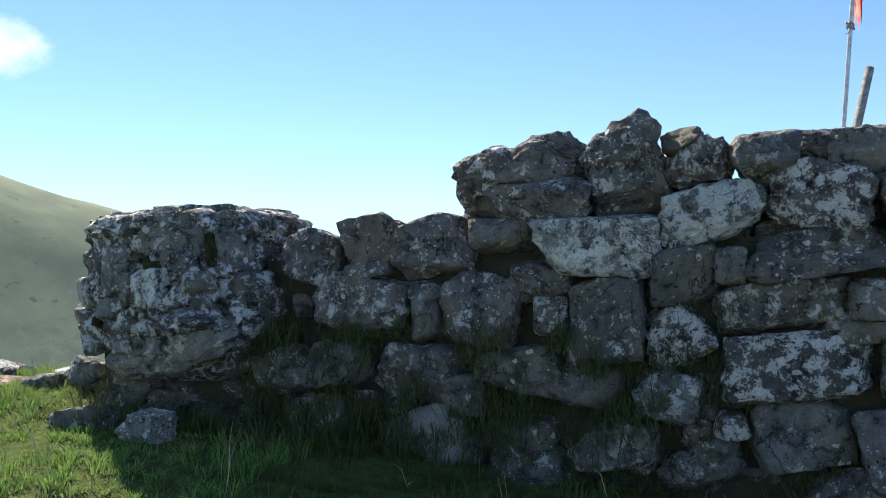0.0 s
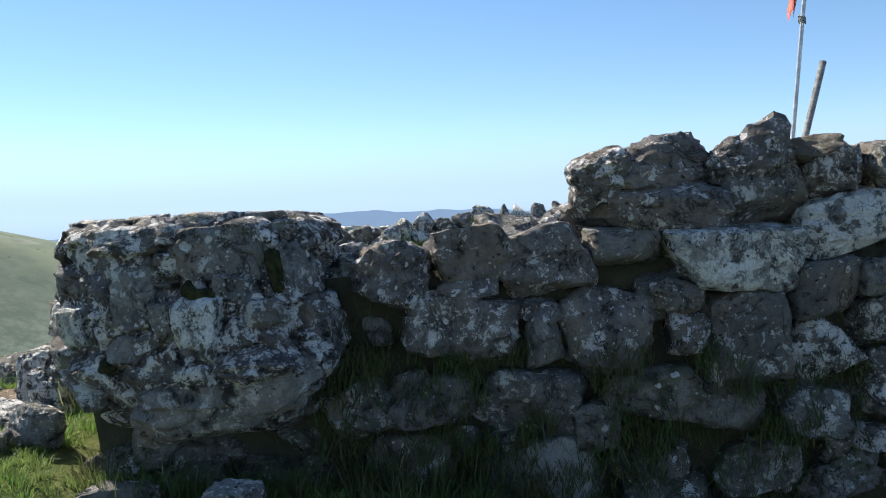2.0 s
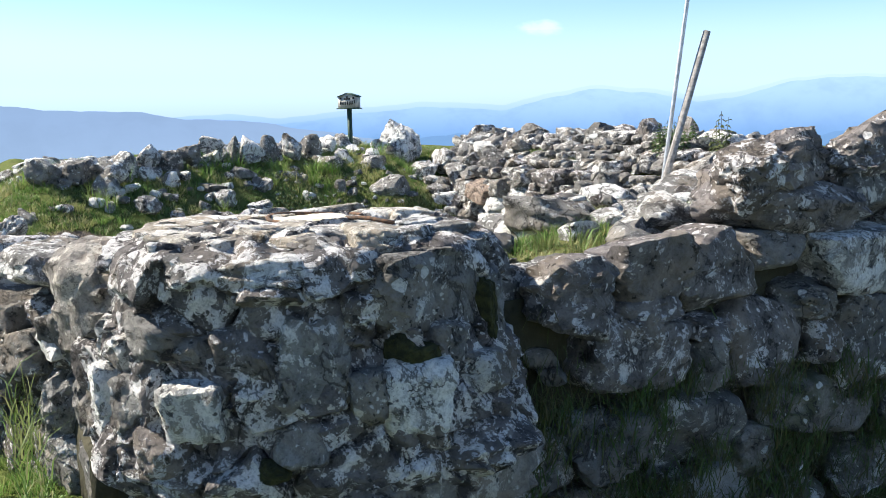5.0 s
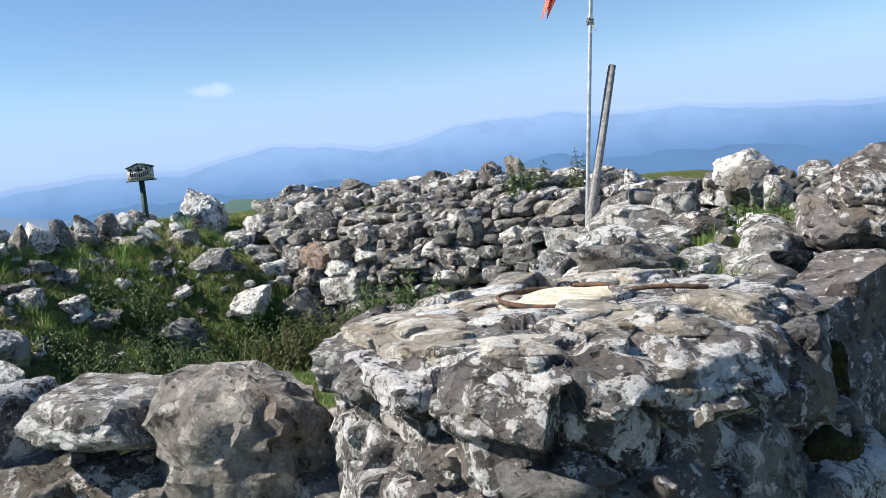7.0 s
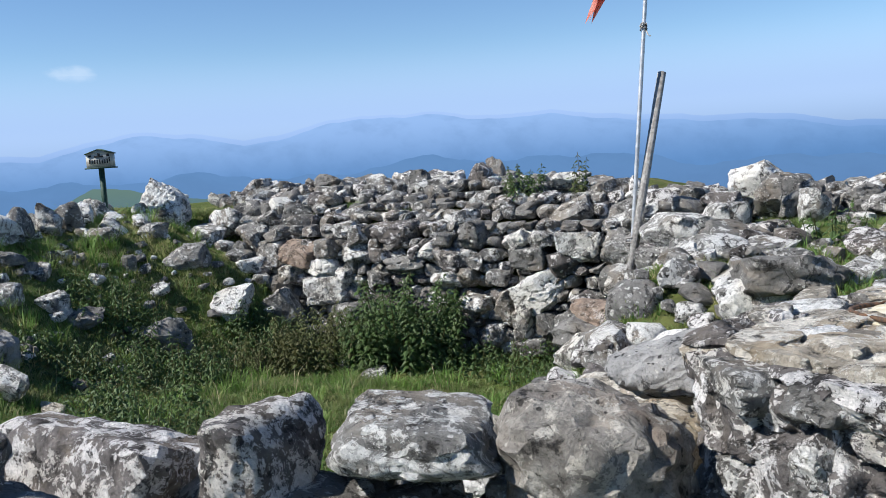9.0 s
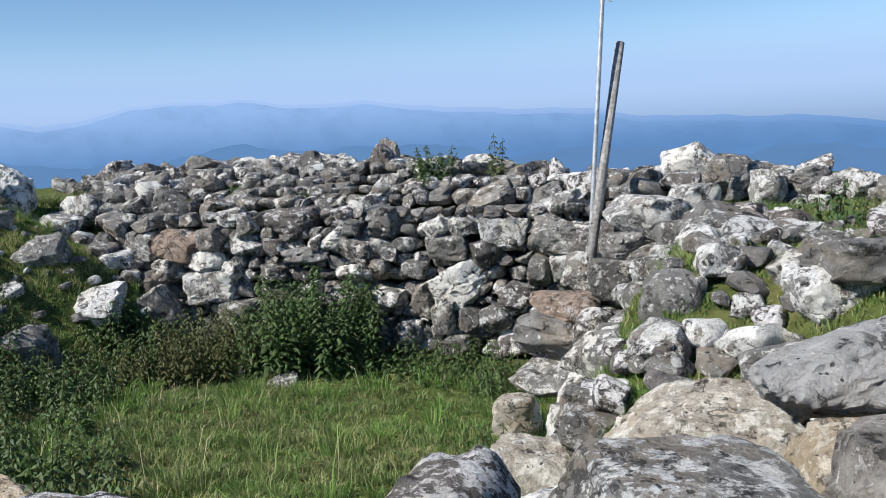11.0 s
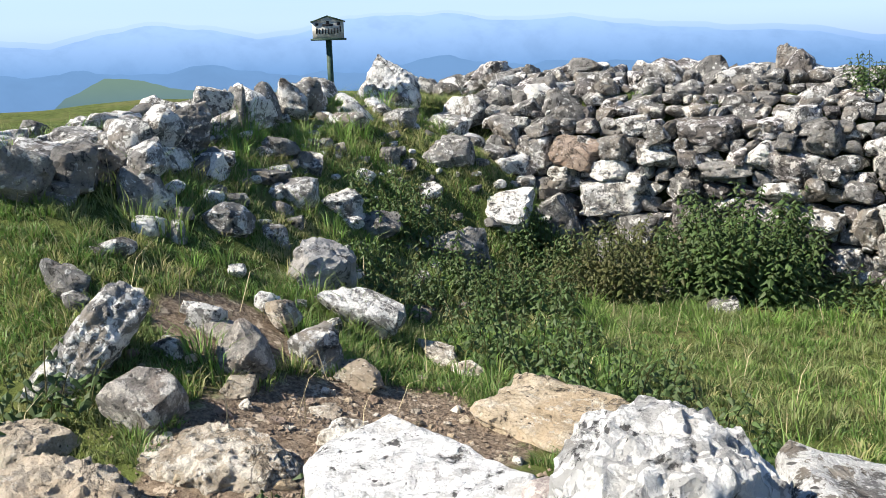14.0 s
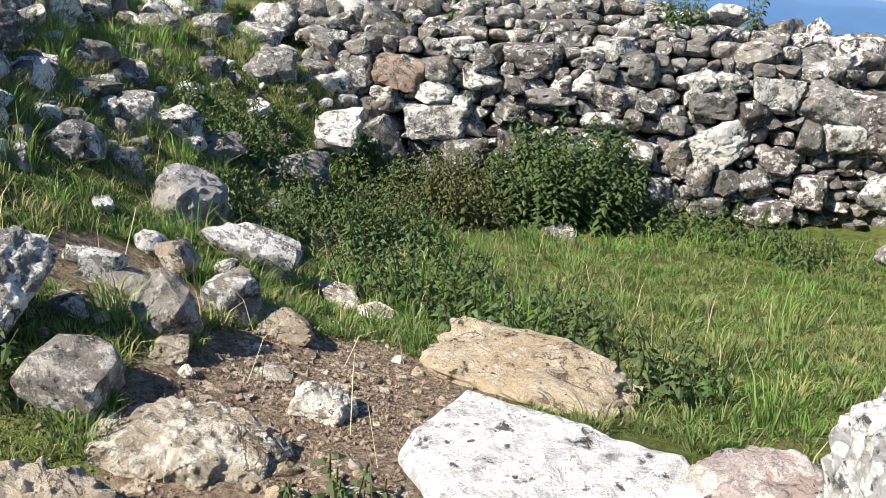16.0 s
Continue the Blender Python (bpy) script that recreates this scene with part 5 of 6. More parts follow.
boulder("boulder", "large pointed boulder crusted with white lichen on the wall crown", 501, (-8.52, 8.9, 1.70), (0.80, 0.6, 0.54), (0, 12, 20), WHITE, 4.2, 10, 0.72, 0.12, 5, 0.25)
def mound(name, label, seed, outline, at, thick, turn, mat, power=5.0, undercut=0.2, lump=0.06, crag=0.05, cuts=6, sub=6):
    """A boulder or slab whose plan follows an uneven outline. thick: its full height; undercut: how far it draws in below."""
    if sub not in ICO:
        ICO[sub] = ico(sub)
    d, f = ICO[sub]
    rng = np.random.RandomState(seed)
    ring = np.array(outline, float)
    way, far = np.arctan2(ring[:, 1], ring[:, 0]), np.hypot(ring[:, 0], ring[:, 1])
    order = np.argsort(way)
    way, far = way[order], far[order]
    th = np.arctan2(d[:, 1], d[:, 0])
    fine = np.linspace(-np.pi, np.pi, 361)
    # straight edges between the corners of the outline
    px, py = np.append(far * np.cos(way), far[0] * np.cos(way[0])), np.append(far * np.sin(way), far[0] * np.sin(way[0]))
    reach = np.full(361, 9.0)
    for k in range(len(far)):
        ex, ey = px[k + 1] - px[k], py[k + 1] - py[k]
        den = np.cos(fine) * ey - np.sin(fine) * ex
        den = np.where(np.abs(den) < 1e-6, 1e-6, den)
        r = (px[k] * ey - py[k] * ex) / den
        u = (np.cos(fine) * r - px[k]) * ex + (np.sin(fine) * r - py[k]) * ey
        ok = (r > 0) & (u >= -1e-6) & (u <= ex * ex + ey * ey + 1e-6)
        reach = np.where(ok & (r < reach), r, reach)
    rho, z = np.hypot(d[:, 0], d[:, 1]), d[:, 2]
    k = 1 / (rho ** power + np.abs(z) ** power) ** (1 / power)
    rho, z = rho * k, z * k
    r = np.interp(th, fine, reach) * rho * (1 - undercut * np.clip(0.35 - z, 0, 1.35) / 1.35)
    v = np.stack([r * np.cos(th), r * np.sin(th), z * thick / 2], -1)
    span = far.mean()
    for _ in range(cuts):
        n = np.array([rng.normal(), rng.normal(), rng.normal() * 0.6])
        n /= np.linalg.norm(n)
        over = v @ n - rng.uniform(0.86, 0.96) * (v @ n).max()
        v = v - np.maximum(over, 0)[:, None] * n
    q = v / span
    v = v + d * (span * lump * lumps(q, 1.3, seed, 3))[:, None]
    v = v - d * (span * crag * np.abs(lumps(q, 2.6, seed + 20, 5, 0.62)))[:, None] + d * (0.3 * span * crag * lumps(q, 8.0, seed + 50, 4, 0.7))[:, None]
    me = mesh_of(name, v.tolist(), f, mat)
    me.set_sharp_from_angle(angle=radians(38))
    return tagged(part(name, me, None, m=pose(*at, *turn)), label, "boulder")


mound("boulder", "broad white-crusted limestone slab lying over a dark gap", 541, ((-0.26, 0.345), (-0.37, 0.10), (-0.21, -0.07), (-0.05, -0.19), (0.11, -0.33), (0.22, -0.27), (0.37, 0.0), (0.27, 0.22)), (-4.19, 3.13, 0.935), 0.14, (8, -2, 0), CRUST, 7.0, 0.30, 0.035, 0.03)
mound("boulder", "limestone rock that carries the broad slab", 542, ((-0.2, 0.2), (-0.22, -0.05), (0.1, -0.12), (0.25, 0.0), (0.2, 0.2)), (-4.18, 3.25, 0.70), 0.34, (0, 0, 0), GREY, 4.0, 0.0, 0.08, 0.06, sub=5)
mound("boulder", "tall white-crusted limestone boulder with deep black hollows", 543, ((-0.21, 0.10), (-0.20, -0.14), (-0.02, -0.24), (0.19, -0.16), (0.22, 0.08), (0.08, 0.22), (-0.1, 0.22)), (-3.50, 3.02, 0.97), 0.80, (3, -2, 8), CRUST, 4.2, 0.05, 0.10, 0.15, 9)
mound("boulder", "clean grey angular limestone block fallen beside the entrance", 544, ((-0.23, -0.10), (-0.17, 0.05), (-0.02, 0.17), (0.19, 0.16), (0.21, -0.04), (0.06, -0.2), (-0.1, -0.2)), (-4.43, 2.91, 0.76), 0.32, (24, -12, 0), BLUISH, 9.0, 0.12, 0.03, 0.03, 5)
mound("boulder", "pale pinkish limestone boulder between larger boulders", 545, ((-0.17, 0.08), (-0.14, -0.12), (0.08, -0.16), (0.18, -0.02), (0.12, 0.16), (-0.08, 0.17)), (-3.76, 3.25, 0.90), 0.36, (4, -6, 10), PINK, 3.6, 0.1, 0.10, 0.09, 7)
mound("bedrock_slab", "buff bedrock worn smooth in the entrance", 549, ((-0.34, -0.02), (-0.2, 0.14), (0.06, 0.2), (0.3, 0.08), (0.36, -0.06), (0.1, -0.2), (-0.2, -0.18)), (-5.30, 3.57, 0.62), 0.20, (5, 2, 12), BUFF, 2.4, 0.0, 0.10, 0.10)
mound("bedrock_slab", "layered buff rock with ledges at the entrance", 550, ((-0.3, -0.1), (-0.28, 0.12), (0.0, 0.2), (0.24, 0.14), (0.30, -0.02), (0.12, -0.2), (-0.15, -0.22)), (-5.42, 3.04, 0.64), 0.24, (6, 6, 10), BUFF, 3.4, 0.25, 0.08, 0.13, 8)
mound("bedrock_slab", "buff rock sunk in the turf of the entrance", 551, ((-0.2, -0.1), (-0.16, 0.12), (0.04, 0.17), (0.2, 0.04), (0.1, -0.16)), (-5.93, 3.24, 0.63), 0.24, (0, 4, 30), BUFF, 2.8, 0.0, 0.10, 0.10, sub=5)
mound("bedrock_slab", "small flat pale stone in the trodden path", 552, ((-0.12, -0.06), (-0.09, 0.08), (0.05, 0.11), (0.13, 0.0), (0.04, -0.11)), (-5.04, 3.97, 0.61), 0.10, (5, 5, 20), CREAMY, 2.8, 0.0, 0.10, 0.14, sub=5)
boulder("boulder", "grey rounded limestone boulder in the shade of others", 506, (-3.85, 2.7, 0.62), (0.8, 0.5, 0.36), (0, 0, 10), PALE)
boulder("boulder", "large slanted pale limestone slab among rubble", 507, (-6.06, 3.62, 0.90), (0.58, 0.34, 0.24), (8, -46, 22), WHITE, 3.6, 10, 0.8, 0.16)
boulder("bedrock_slab", "flat tan slab of bedrock beside the trodden earth", 508, (-4.45, 4.75, 0.46), (0.98, 0.6, 0.24), (5, 5, -10), TAN, 2.8, 9, 0.75, 0.2)
boulder("boulder", "smooth grey limestone boulder against the corner", 513, (-0.86, 4.86, 1.21), (0.62, 0.42, 0.36), (-6, -16, 20), BLUISH, 3.0, 8, 0.8, 0.1)
boulder("boulder", "low pale boulder inside the wall", 514, (-1.36, 5.15, 0.90), (0.74, 0.5, 0.40), (0, -6, 8), CREAMY, 2.6, 8)
boulder("bedrock_slab", "tan flat rock inside the corner", 515, (-0.92, 4.48, 1.05), (0.44, 0.4, 0.26), (0, -6, 8), TAN, 3.0, 8)
boulder("boulder", "pale limestone rock in the nettles by the bank", 516, (-2.0, 5.3, 0.62), (0.46, 0.4, 0.34), (0, 8, 8), CREAMY, 2.4, 6, 0.85)
boulder("boulder", "white-crusted limestone rock inside the wall", 517, (-1.60, 4.72, 0.80), (0.60, 0.45, 0.34), (0, -10, 8), CRUST, 2.6, 8, 0.8)
boulder("stepping_stone", "small flat pale stone lying in the grass", 518, (-4.88, 8.12, 0.07), (0.28, 0.2, 0.16), (0, 5, 8), PALE, 3.5, 8)
boulder("stepping_stone", "small flat stone at the grass edge", 519, (-4.55, 8.55, 0.05), (0.2, 0.16, 0.13), (0, 5, 8), PALE, 3.5, 8)
boulder("stepping_stone", "flat stone under the bush", 520, (-5.3, 8.4, 0.07), (0.36, 0.22, 0.14), (0, -5, 8), PALE, 3.5, 8)
boulder("boulder", "pale stone lying in the shaded grass below the corner", 521, (0.85, 4.55, 0.36), (0.2, 0.3, 0.2), (0, 15, 8), PALE, 3.5, 9)
boulder("boulder", "grey stone under the overhanging corner", 522, (0.75, 4.05, 0.36), (0.25, 0.36, 0.2), (0, 5, 8), GREY, 3.5, 9)
boulder("boulder", "limestone rock in the sunlit grass by the corner", 523, (0.0, 3.36, 0.56), (0.32, 0.3, 0.26), (0, -10, 30), PALE, 3.5, 9)
boulder("boulder", "dark limestone rock at the wall's grassy foot", 524, (-1.62, 2.68, 0.58), (0.46, 0.4, 0.44), (0, 10, 30), PALE, 3.2, 9)

boulder("boulder", "low limestone rock beside the trodden ground", 525, (-2.42, 2.12, 0.52), (0.42, 0.34, 0.26), (0, 10, 50), GREY, 3.2, 10)
boulder("boulder", "small lichened rock in the sunlit grass", 526, (0.22, 3.22, 0.5), (0.22, 0.24, 0.18), (0, 8, 20), PALE, 3.2, 10)
boulder("boulder", "flat pale rock sunk in the turf outside the wall", 527, (-0.75, 2.72, 0.48), (0.5, 0.4, 0.18), (4, 8, 70), PALE, 3.0, 10)
boulder("boulder", "lichened rock among others outside the wall", 528, (-1.15, 2.95, 0.55), (0.36, 0.3, 0.34), (4, 8, 10), HEAVY, 3.0, 10)
boulder("boulder", "small white rock in weeds below the post", 529, (-2.57, 6.95, 0.32), (0.3, 0.28, 0.32), (4, 8, 10), CREAMY, 3.0, 10, sub=4)
boulder("boulder", "small pale rock in weeds by the bank", 531, (-2.1, 6.3, 0.50), (0.24, 0.22, 0.24), (4, 8, 40), WHITE, 3.0, 10, sub=4)
boulder("boulder", "thick knobbly boulder crusted white on the bank", 532, (-0.84, 5.95, 1.28), (0.5, 0.42, 0.36), (4, -8, 10), WHITE, 2.8, 9)
heap("rubble_outside", "loose limestone rocks on the turf outside the wall", 46, lambda g: (g.uniform(-3.4, 0.5), g.uniform(1.2, 3.2), 0.0), 61, 0.06, 0.24, MIX, SMALLS + SHARDS, 0.34)

# ---- the post, the flagpole and the summit box ----
def tube(path, radius, sides=10, taper=1.0):
    """A round tube along points."""
    bm = bmesh.new()
    rings = []
    for k, p in enumerate(path):
        a = Vector(path[max(k - 1, 0)])
        b = Vector(path[min(k + 1, len(path) - 1)])
        ax = (b - a).normalized()
        u = ax.orthogonal().normalized()
        w = ax.cross(u)
        r = radius * (1 + (taper - 1) * k / max(len(path) - 1, 1))
        rings.append([bm.verts.new(Vector(p) + r * (math.cos(t) * u + math.sin(t) * w)) for t in (2 * math.pi * i / sides for i in range(sides))])
    for r0, r1 in zip(rings, rings[1:]):
        for i in range(sides):
            bm.faces.new((r0[i], r0[(i + 1) % sides], r1[(i + 1) % sides], r1[i]))
    bm.faces.new(rings[0][::-1])
    bm.faces.new(rings[-1])
    return bm


def along(a, b, t):
    return tuple(Vector(a).lerp(Vector(b), t))


FOOT, KNOT = Vector((-2.363, 8.055, 0.72)), Vector((-2.240, 8.279, 2.89))
pole = thing("flagpole", "leaning galvanised flagpole with tattered red and yellow flag", "flagpole", FOOT)
inv = Matrix.Translation(-FOOT)
top = KNOT + (KNOT - FOOT) * 0.55
part("pole", tube([along(FOOT, top, k / 8) for k in range(9)], 0.016), pole, "thin grey galvanised tube", inv, TUBE)
ring = part("knot", tube([KNOT + Vector((0.024 * math.cos(t), 0.024 * math.sin(t), 0.012 * math.sin(3 * t) + 0.004 * t)) for t in np.linspace(0, 12.6, 40)], 0.006, 6), pole, "grey rope knot", inv, ROPE)
part("rope_end", tube([KNOT + Vector((0.02 + 0.012 * k, -0.01 * k, -0.028 * k + 0.004 * k * k)) for k in range(5)], 0.006, 6, 0.5), pole, "frayed rope end", inv, ROPE)
for k, z in enumerate((1.28, 1.02)):
    c = FOOT.lerp(KNOT, (z - FOOT.z) / (KNOT.z - FOOT.z))
    part("binding", tube([c + Vector((0.045 * math.cos(t), 0.045 * math.sin(t), 0.006 * t - 0.03)) for t in np.linspace(0, 18.8, 50)], 0.005, 6), pole, "wire binding round pole and post", inv, ROPE)


def cloth(u0, u1, drop, seed, side, sag):
    """A torn strip of flag that hangs from the pole: u along the pole, blown to one side."""
    rng = np.random.RandomState(seed)
    a, b = KNOT.lerp(top, u0), KNOT.lerp(top, u1)
    nu, nv = 10, 16
    verts, faces = [], []
    for i in range(nu + 1):
        p = a.lerp(b, i / nu)
        long = drop * (0.75 + 0.5 * rng.rand())
        for j in range(nv + 1):
            t = j / nv
            o = Vector(side) * (long * t) + Vector((0, 0, -long * sag * t * t))
            o += Vector((math.sin(5 * t + i * 0.7 + seed), math.cos(4 * t + i * 0.5), 0)) * 0.035 * t
            verts.append(p + o)
    for i in range(nu):
        for j in range(nv):
            if not (j > nv * 0.55 and rng.rand() < 0.16 * j / nv):
                k = i * (nv + 1) + j
                faces.append((k, k + 1, k + nv + 2, k + nv + 1))
    me = mesh_of("cloth", verts, faces)
    return me


for u0, u1, drop, seed, side, sag, mat, name in ((0.63, 0.68, 0.42, 1, (-0.95, 0.0, 0), 0.3, RED, "red_strip"), (0.68, 0.80, 0.55, 2, (-0.9, 0.02, 0), 0.3, YELLOW, "yellow_strip"), (0.80, 0.97, 0.6, 3, (-0.9, 0.04, 0), 0.3, RED, "red_strip"),
                                                 (0.72, 0.724, 0.50, 4, (-0.86, 0.0, 0), 1.2, RED, "torn_ribbon"), (0.73, 0.733, 0.28, 5, (-0.95, 0.02, 0), 1.2, RED, "torn_ribbon")):
    me = cloth(u0, u1, drop, seed, side, sag)
    me.materials.append(mat)
    ob = part(name, me, pole, "tattered cloth strip of the flag", inv)

PFOOT, PTOP = Vector((-2.367, 7.94, 0.72)), Vector((-2.147, 8.386, 2.58))
bm = box(0.052, 0.046, (PTOP - PFOOT).length, 0.004)
up = (PTOP - PFOOT).to_track_quat("Z", "Y").to_matrix().to_4x4()
post = part("post", bm, None, m=Matrix.Translation((PFOOT + PTOP) / 2) @ up, mat=GREYWOOD)
tagged(post, "weathered grey square post leaning beside the flagpole", "post")

SIGN = Vector((-8.69, 8.22, 1.30))
face = math.degrees(math.atan2(SIGN.x + 3.2, -(SIGN.y - 1.5)))
summit = thing("summit_box", "small house-shaped white box on a green post among rocks", "mailbox", m=pose(*SIGN, 0, 0, 38))
part("post", box(0.055, 0.05, 0.84, 0.004), summit, "dark green painted post", pose(0, 0, 0.42), GREEN)
body = part("box", box(0.29, 0.12, 0.15, 0.003), summit, "off-white box front", pose(0, 0, 0.92), CREAM)
bm = bmesh.new()
vs = [bm.verts.new(p) for p in ((-0.145, -0.06, 0), (0.145, -0.06, 0), (0, -0.06, 0.05), (-0.145, 0.06, 0), (0.145, 0.06, 0), (0, 0.06, 0.05))]
for f in ((0, 1, 2), (5, 4, 3), (0, 3, 4, 1), (1, 4, 5, 2), (2, 5, 3, 0)):
    bm.faces.new([vs[k] for k in f])
part("gable", bm, summit, "off-white gable", pose(0, 0, 0.996), CREAM)
for sgn in (-1, 1):
    part("roof_board", box(0.170, 0.14, 0.012, 0.002), summit, "dark green roof board", pose(sgn * 0.078, 0, 1.024, 0, sgn * 18, 0), GREEN)
part("floor_board", box(0.33, 0.15, 0.016, 0.002), summit, "dark base board", pose(0, 0, 0.838), GREEN)
for x, z, w, h in ((0, 0.968, 0.10, 0.020), (0, 0.99, 0.026, 0.03), (-0.1, 0.975, 0.028, 0.022), (0.1, 0.98, 0.028, 0.03), (-0.105, 0.915, 0.012, 0.05), (-0.078, 0.91, 0.012, 0.045), (-0.05, 0.912, 0.014, 0.048),
                   (-0.022, 0.91, 0.012, 0.045), (0.006, 0.912, 0.014, 0.05), (0.034, 0.91, 0.012, 0.045), (0.062, 0.912, 0.014, 0.048), (0.09, 0.915, 0.014, 0.05), (0.115, 0.93, 0.012, 0.05)):
    part("painted_bar", box(w, 0.004, h, 0.001, 1), body, "black painted mark", pose(x, -0.062, z - 0.92), BLACK)

# -- an iron hoop and a worn mortar bed on the corner
hoop = tagged(part("iron_hoop", tube([(-0.10 + 0.17 * math.cos(t), 4.38 + 0.17 * math.sin(t), 1.582 + 0.005 * math.sin(2 * t)) for t in np.linspace(0.4, 5.9, 40)], 0.0075, 8), None, mat=IRON), "rusty bent iron hoop lying on the stone corner", "hoop")
tagged(part("iron_rod", tube([(0.09 + 0.05 * k, 4.42 + 0.022 * k, 1.592 + 0.006 * math.sin(k)) for k in range(5)], 0.007, 8), None, mat=IRON), "rusty iron rod lying on the stone corner", "rod")
tagged(part("iron_spike", tube([(0.05, 4.08, 1.54), (0.052, 4.08, 1.57), (0.06, 4.075, 1.600)], 0.014, 8, 0.7), None, mat=IRON), "short rusty iron stub set in the stone corner", "spike")
boulder("mortar_bed", "pale crumbling mortar bed on top of the stone corner", 530, (-0.10, 4.38, 1.562), (0.34, 0.34, 0.06), (0, 0, 0), MORTAR, 1.4, 5, 0.85, 0.5, 4)


# ---- grass and plants ----
def blade_mesh(name, base, tall, wide, lean, mat, seed, away=None):
    """Many grass blades in one mesh: two bent segments each. away: the bearing to which each one bends."""
    rng = np.random.RandomState(seed)
    n = len(base)
    t = rng.uniform(0, 2 * np.pi, n)
    acr = np.stack([np.cos(t), np.sin(t), 0 * t], -1) * wide[:, None] / 2
    b = rng.uniform(0, 2 * np.pi, n) if away is None else away + rng.normal(0, 0.5, n)
    out = np.stack([np.cos(b), np.sin(b), 0 * b], -1) * (lean * tall * rng.uniform(0.2, 1.0, n))[:, None]
    mid = base + out * 0.32 + np.array((0, 0, 1)) * (tall * 0.58)[:, None]
    tip = base + out + np.array((0, 0, 1)) * (tall * rng.uniform(0.6, 1.0, n))[:, None]
    v = np.stack([base - acr, base + acr, mid + 0.8 * acr, mid - 0.8 * acr, tip], 1).reshape(-1, 3)
    k = np.arange(n)[:, None] * 5
    quads, tris = (k + np.array([0, 1, 2, 3])), (k + np.array([3, 2, 4]))
    me = bpy.data.meshes.new(name)
    me.vertices.add(len(v))
    me.vertices.foreach_set("co", v.ravel())
    loops = np.concatenate([quads, tris], 1).ravel()
    me.loops.add(len(loops))
    me.loops.foreach_set("vertex_index", loops.astype(np.int32))
    me.polygons.add(2 * n)
    starts = (np.arange(n)[:, None] * 7 + np.array([0, 4])).ravel()
    me.polygons.foreach_set("loop_start", starts.astype(np.int32))
    me.update(calc_edges=True)
    me.polygons.foreach_set("use_smooth", np.ones(2 * n, bool))
    me.materials.append(mat)
    return me


def clumpy(x, y, scale, seed):
    return np.array([noise.noise(Vector((a * scale, b * scale, seed))) for a, b in zip(x, y)])


def bare(x, y):
    """Where feet have worn the turf away."""
    d = np.minimum(((x + 5.05) / 0.62) ** 2 + ((y - 4.0) / 0.85) ** 2, ((x + 5.2) / 0.25) ** 2 + ((y - 3.35) / 0.2) ** 2)
    d = np.minimum(d, ((x + 1.2) / 0.5) ** 2 + ((y - 5.0) / 0.45) ** 2)
    d = np.minimum(d, ((x + 6.0) / 0.34) ** 2 + ((y - 4.3) / 0.36) ** 2)
    d = np.minimum(d, ((x - 0.15) / 0.5) ** 2 + ((y - 2.75) / 0.32) ** 2)
    return np.minimum(d, ((x + 1.7) / 0.55) ** 2 + ((y - 2.5) / 0.35) ** 2)


def lawn(name, label, x0, x1, y0, y1, per, lo, hi, seed, gaps=-0.2, lean=0.7, mat=GRASS, spread=0.045, count=26):
    """Grass in tufts: each tuft has its own height, and its blades bend outwards. per: tufts on a square metre."""
    rng = np.random.RandomState(seed)
    n = int((x1 - x0) * (y1 - y0) * per)
    x, y = rng.uniform(x0, x1, n), rng.uniform(y0, y1, n)
    c = clumpy(x, y, 1.6, seed) + 0.5 * clumpy(x, y, 5.0, seed + 9)
    keep = (c > gaps) & (bare(x, y) + 0.6 * c > 1.0)
    x, y, c = x[keep], y[keep], c[keep]
    high = rng.uniform(lo, hi, len(x)) * (1 + 0.9 * np.clip(c, -0.5, 0.8)) * rng.choice([0.7, 1.0, 1.35], len(x), p=[0.4, 0.4, 0.2])
    k = np.repeat(np.arange(len(x)), count)
    way, r = rng.uniform(0, 2 * np.pi, len(k)), spread * (0.6 + 4 * high[k]) * np.sqrt(rng.uniform(0, 1, len(k)))
    bx, by = x[k] + r * np.cos(way), y[k] + r * np.sin(way)
    tall = high[k] * rng.uniform(0.55, 1.1, len(k))
    base = np.stack([bx, by, height(bx, by) - 0.01], -1)
    me = blade_mesh(name, base, tall, rng.uniform(0.0035, 0.0075, len(k)), lean, mat, seed, way)
    return tagged(new(name, me), label, "grass", kind="stuff")


FRESH = leaf_material("fresh_long_grass", (0.24, 0.28, 0.10), (0.15, 0.28, 0.055), (0.22, 0.37, 0.08))
STRAW = leaf_material("straw_coloured_grass", (0.42, 0.38, 0.20), (0.33, 0.33, 0.13), (0.26, 0.34, 0.10))
lawn("grass", "thick green grass on the floor of the ruin", -6.3, -2.0, 4.3, 9.1, 200, 0.035, 0.09, 61, -0.6, 1.0)
lawn("grass", "straw-coloured grass through the green on the floor of the ruin", -5.2, -2.2, 4.6, 7.6, 70, 0.03, 0.07, 58, 0.02, 1.2, STRAW)
lawn("grass", "tufted grass between rocks on the slope", -9.6, -5.0, 3.4, 9.9, 230, 0.03, 0.085, 62, -1.2, 1.1)
lawn("grass", "longer tufts of grass between rocks on the slope", -9.2, -5.2, 3.6, 9.4, 44, 0.08, 0.19, 68, 0.18, 0.9, FRESH, 0.04, 34)
lawn("grass", "dry straw-coloured tufts on the stony slope", -9.2, -5.4, 3.5, 9.6, 130, 0.03, 0.09, 57, -0.25, 1.2, STRAW)
lawn("grass", "longer tufts of grass at the edges of the floor", -6.2, -2.1, 4.6, 9.0, 34, 0.09, 0.17, 69, 0.25, 1.0, FRESH)
lawn("grass", "short grass at the entrance", -7.2, -3.4, 1.9, 4.0, 210, 0.03, 0.085, 63, -0.55, 1.0)
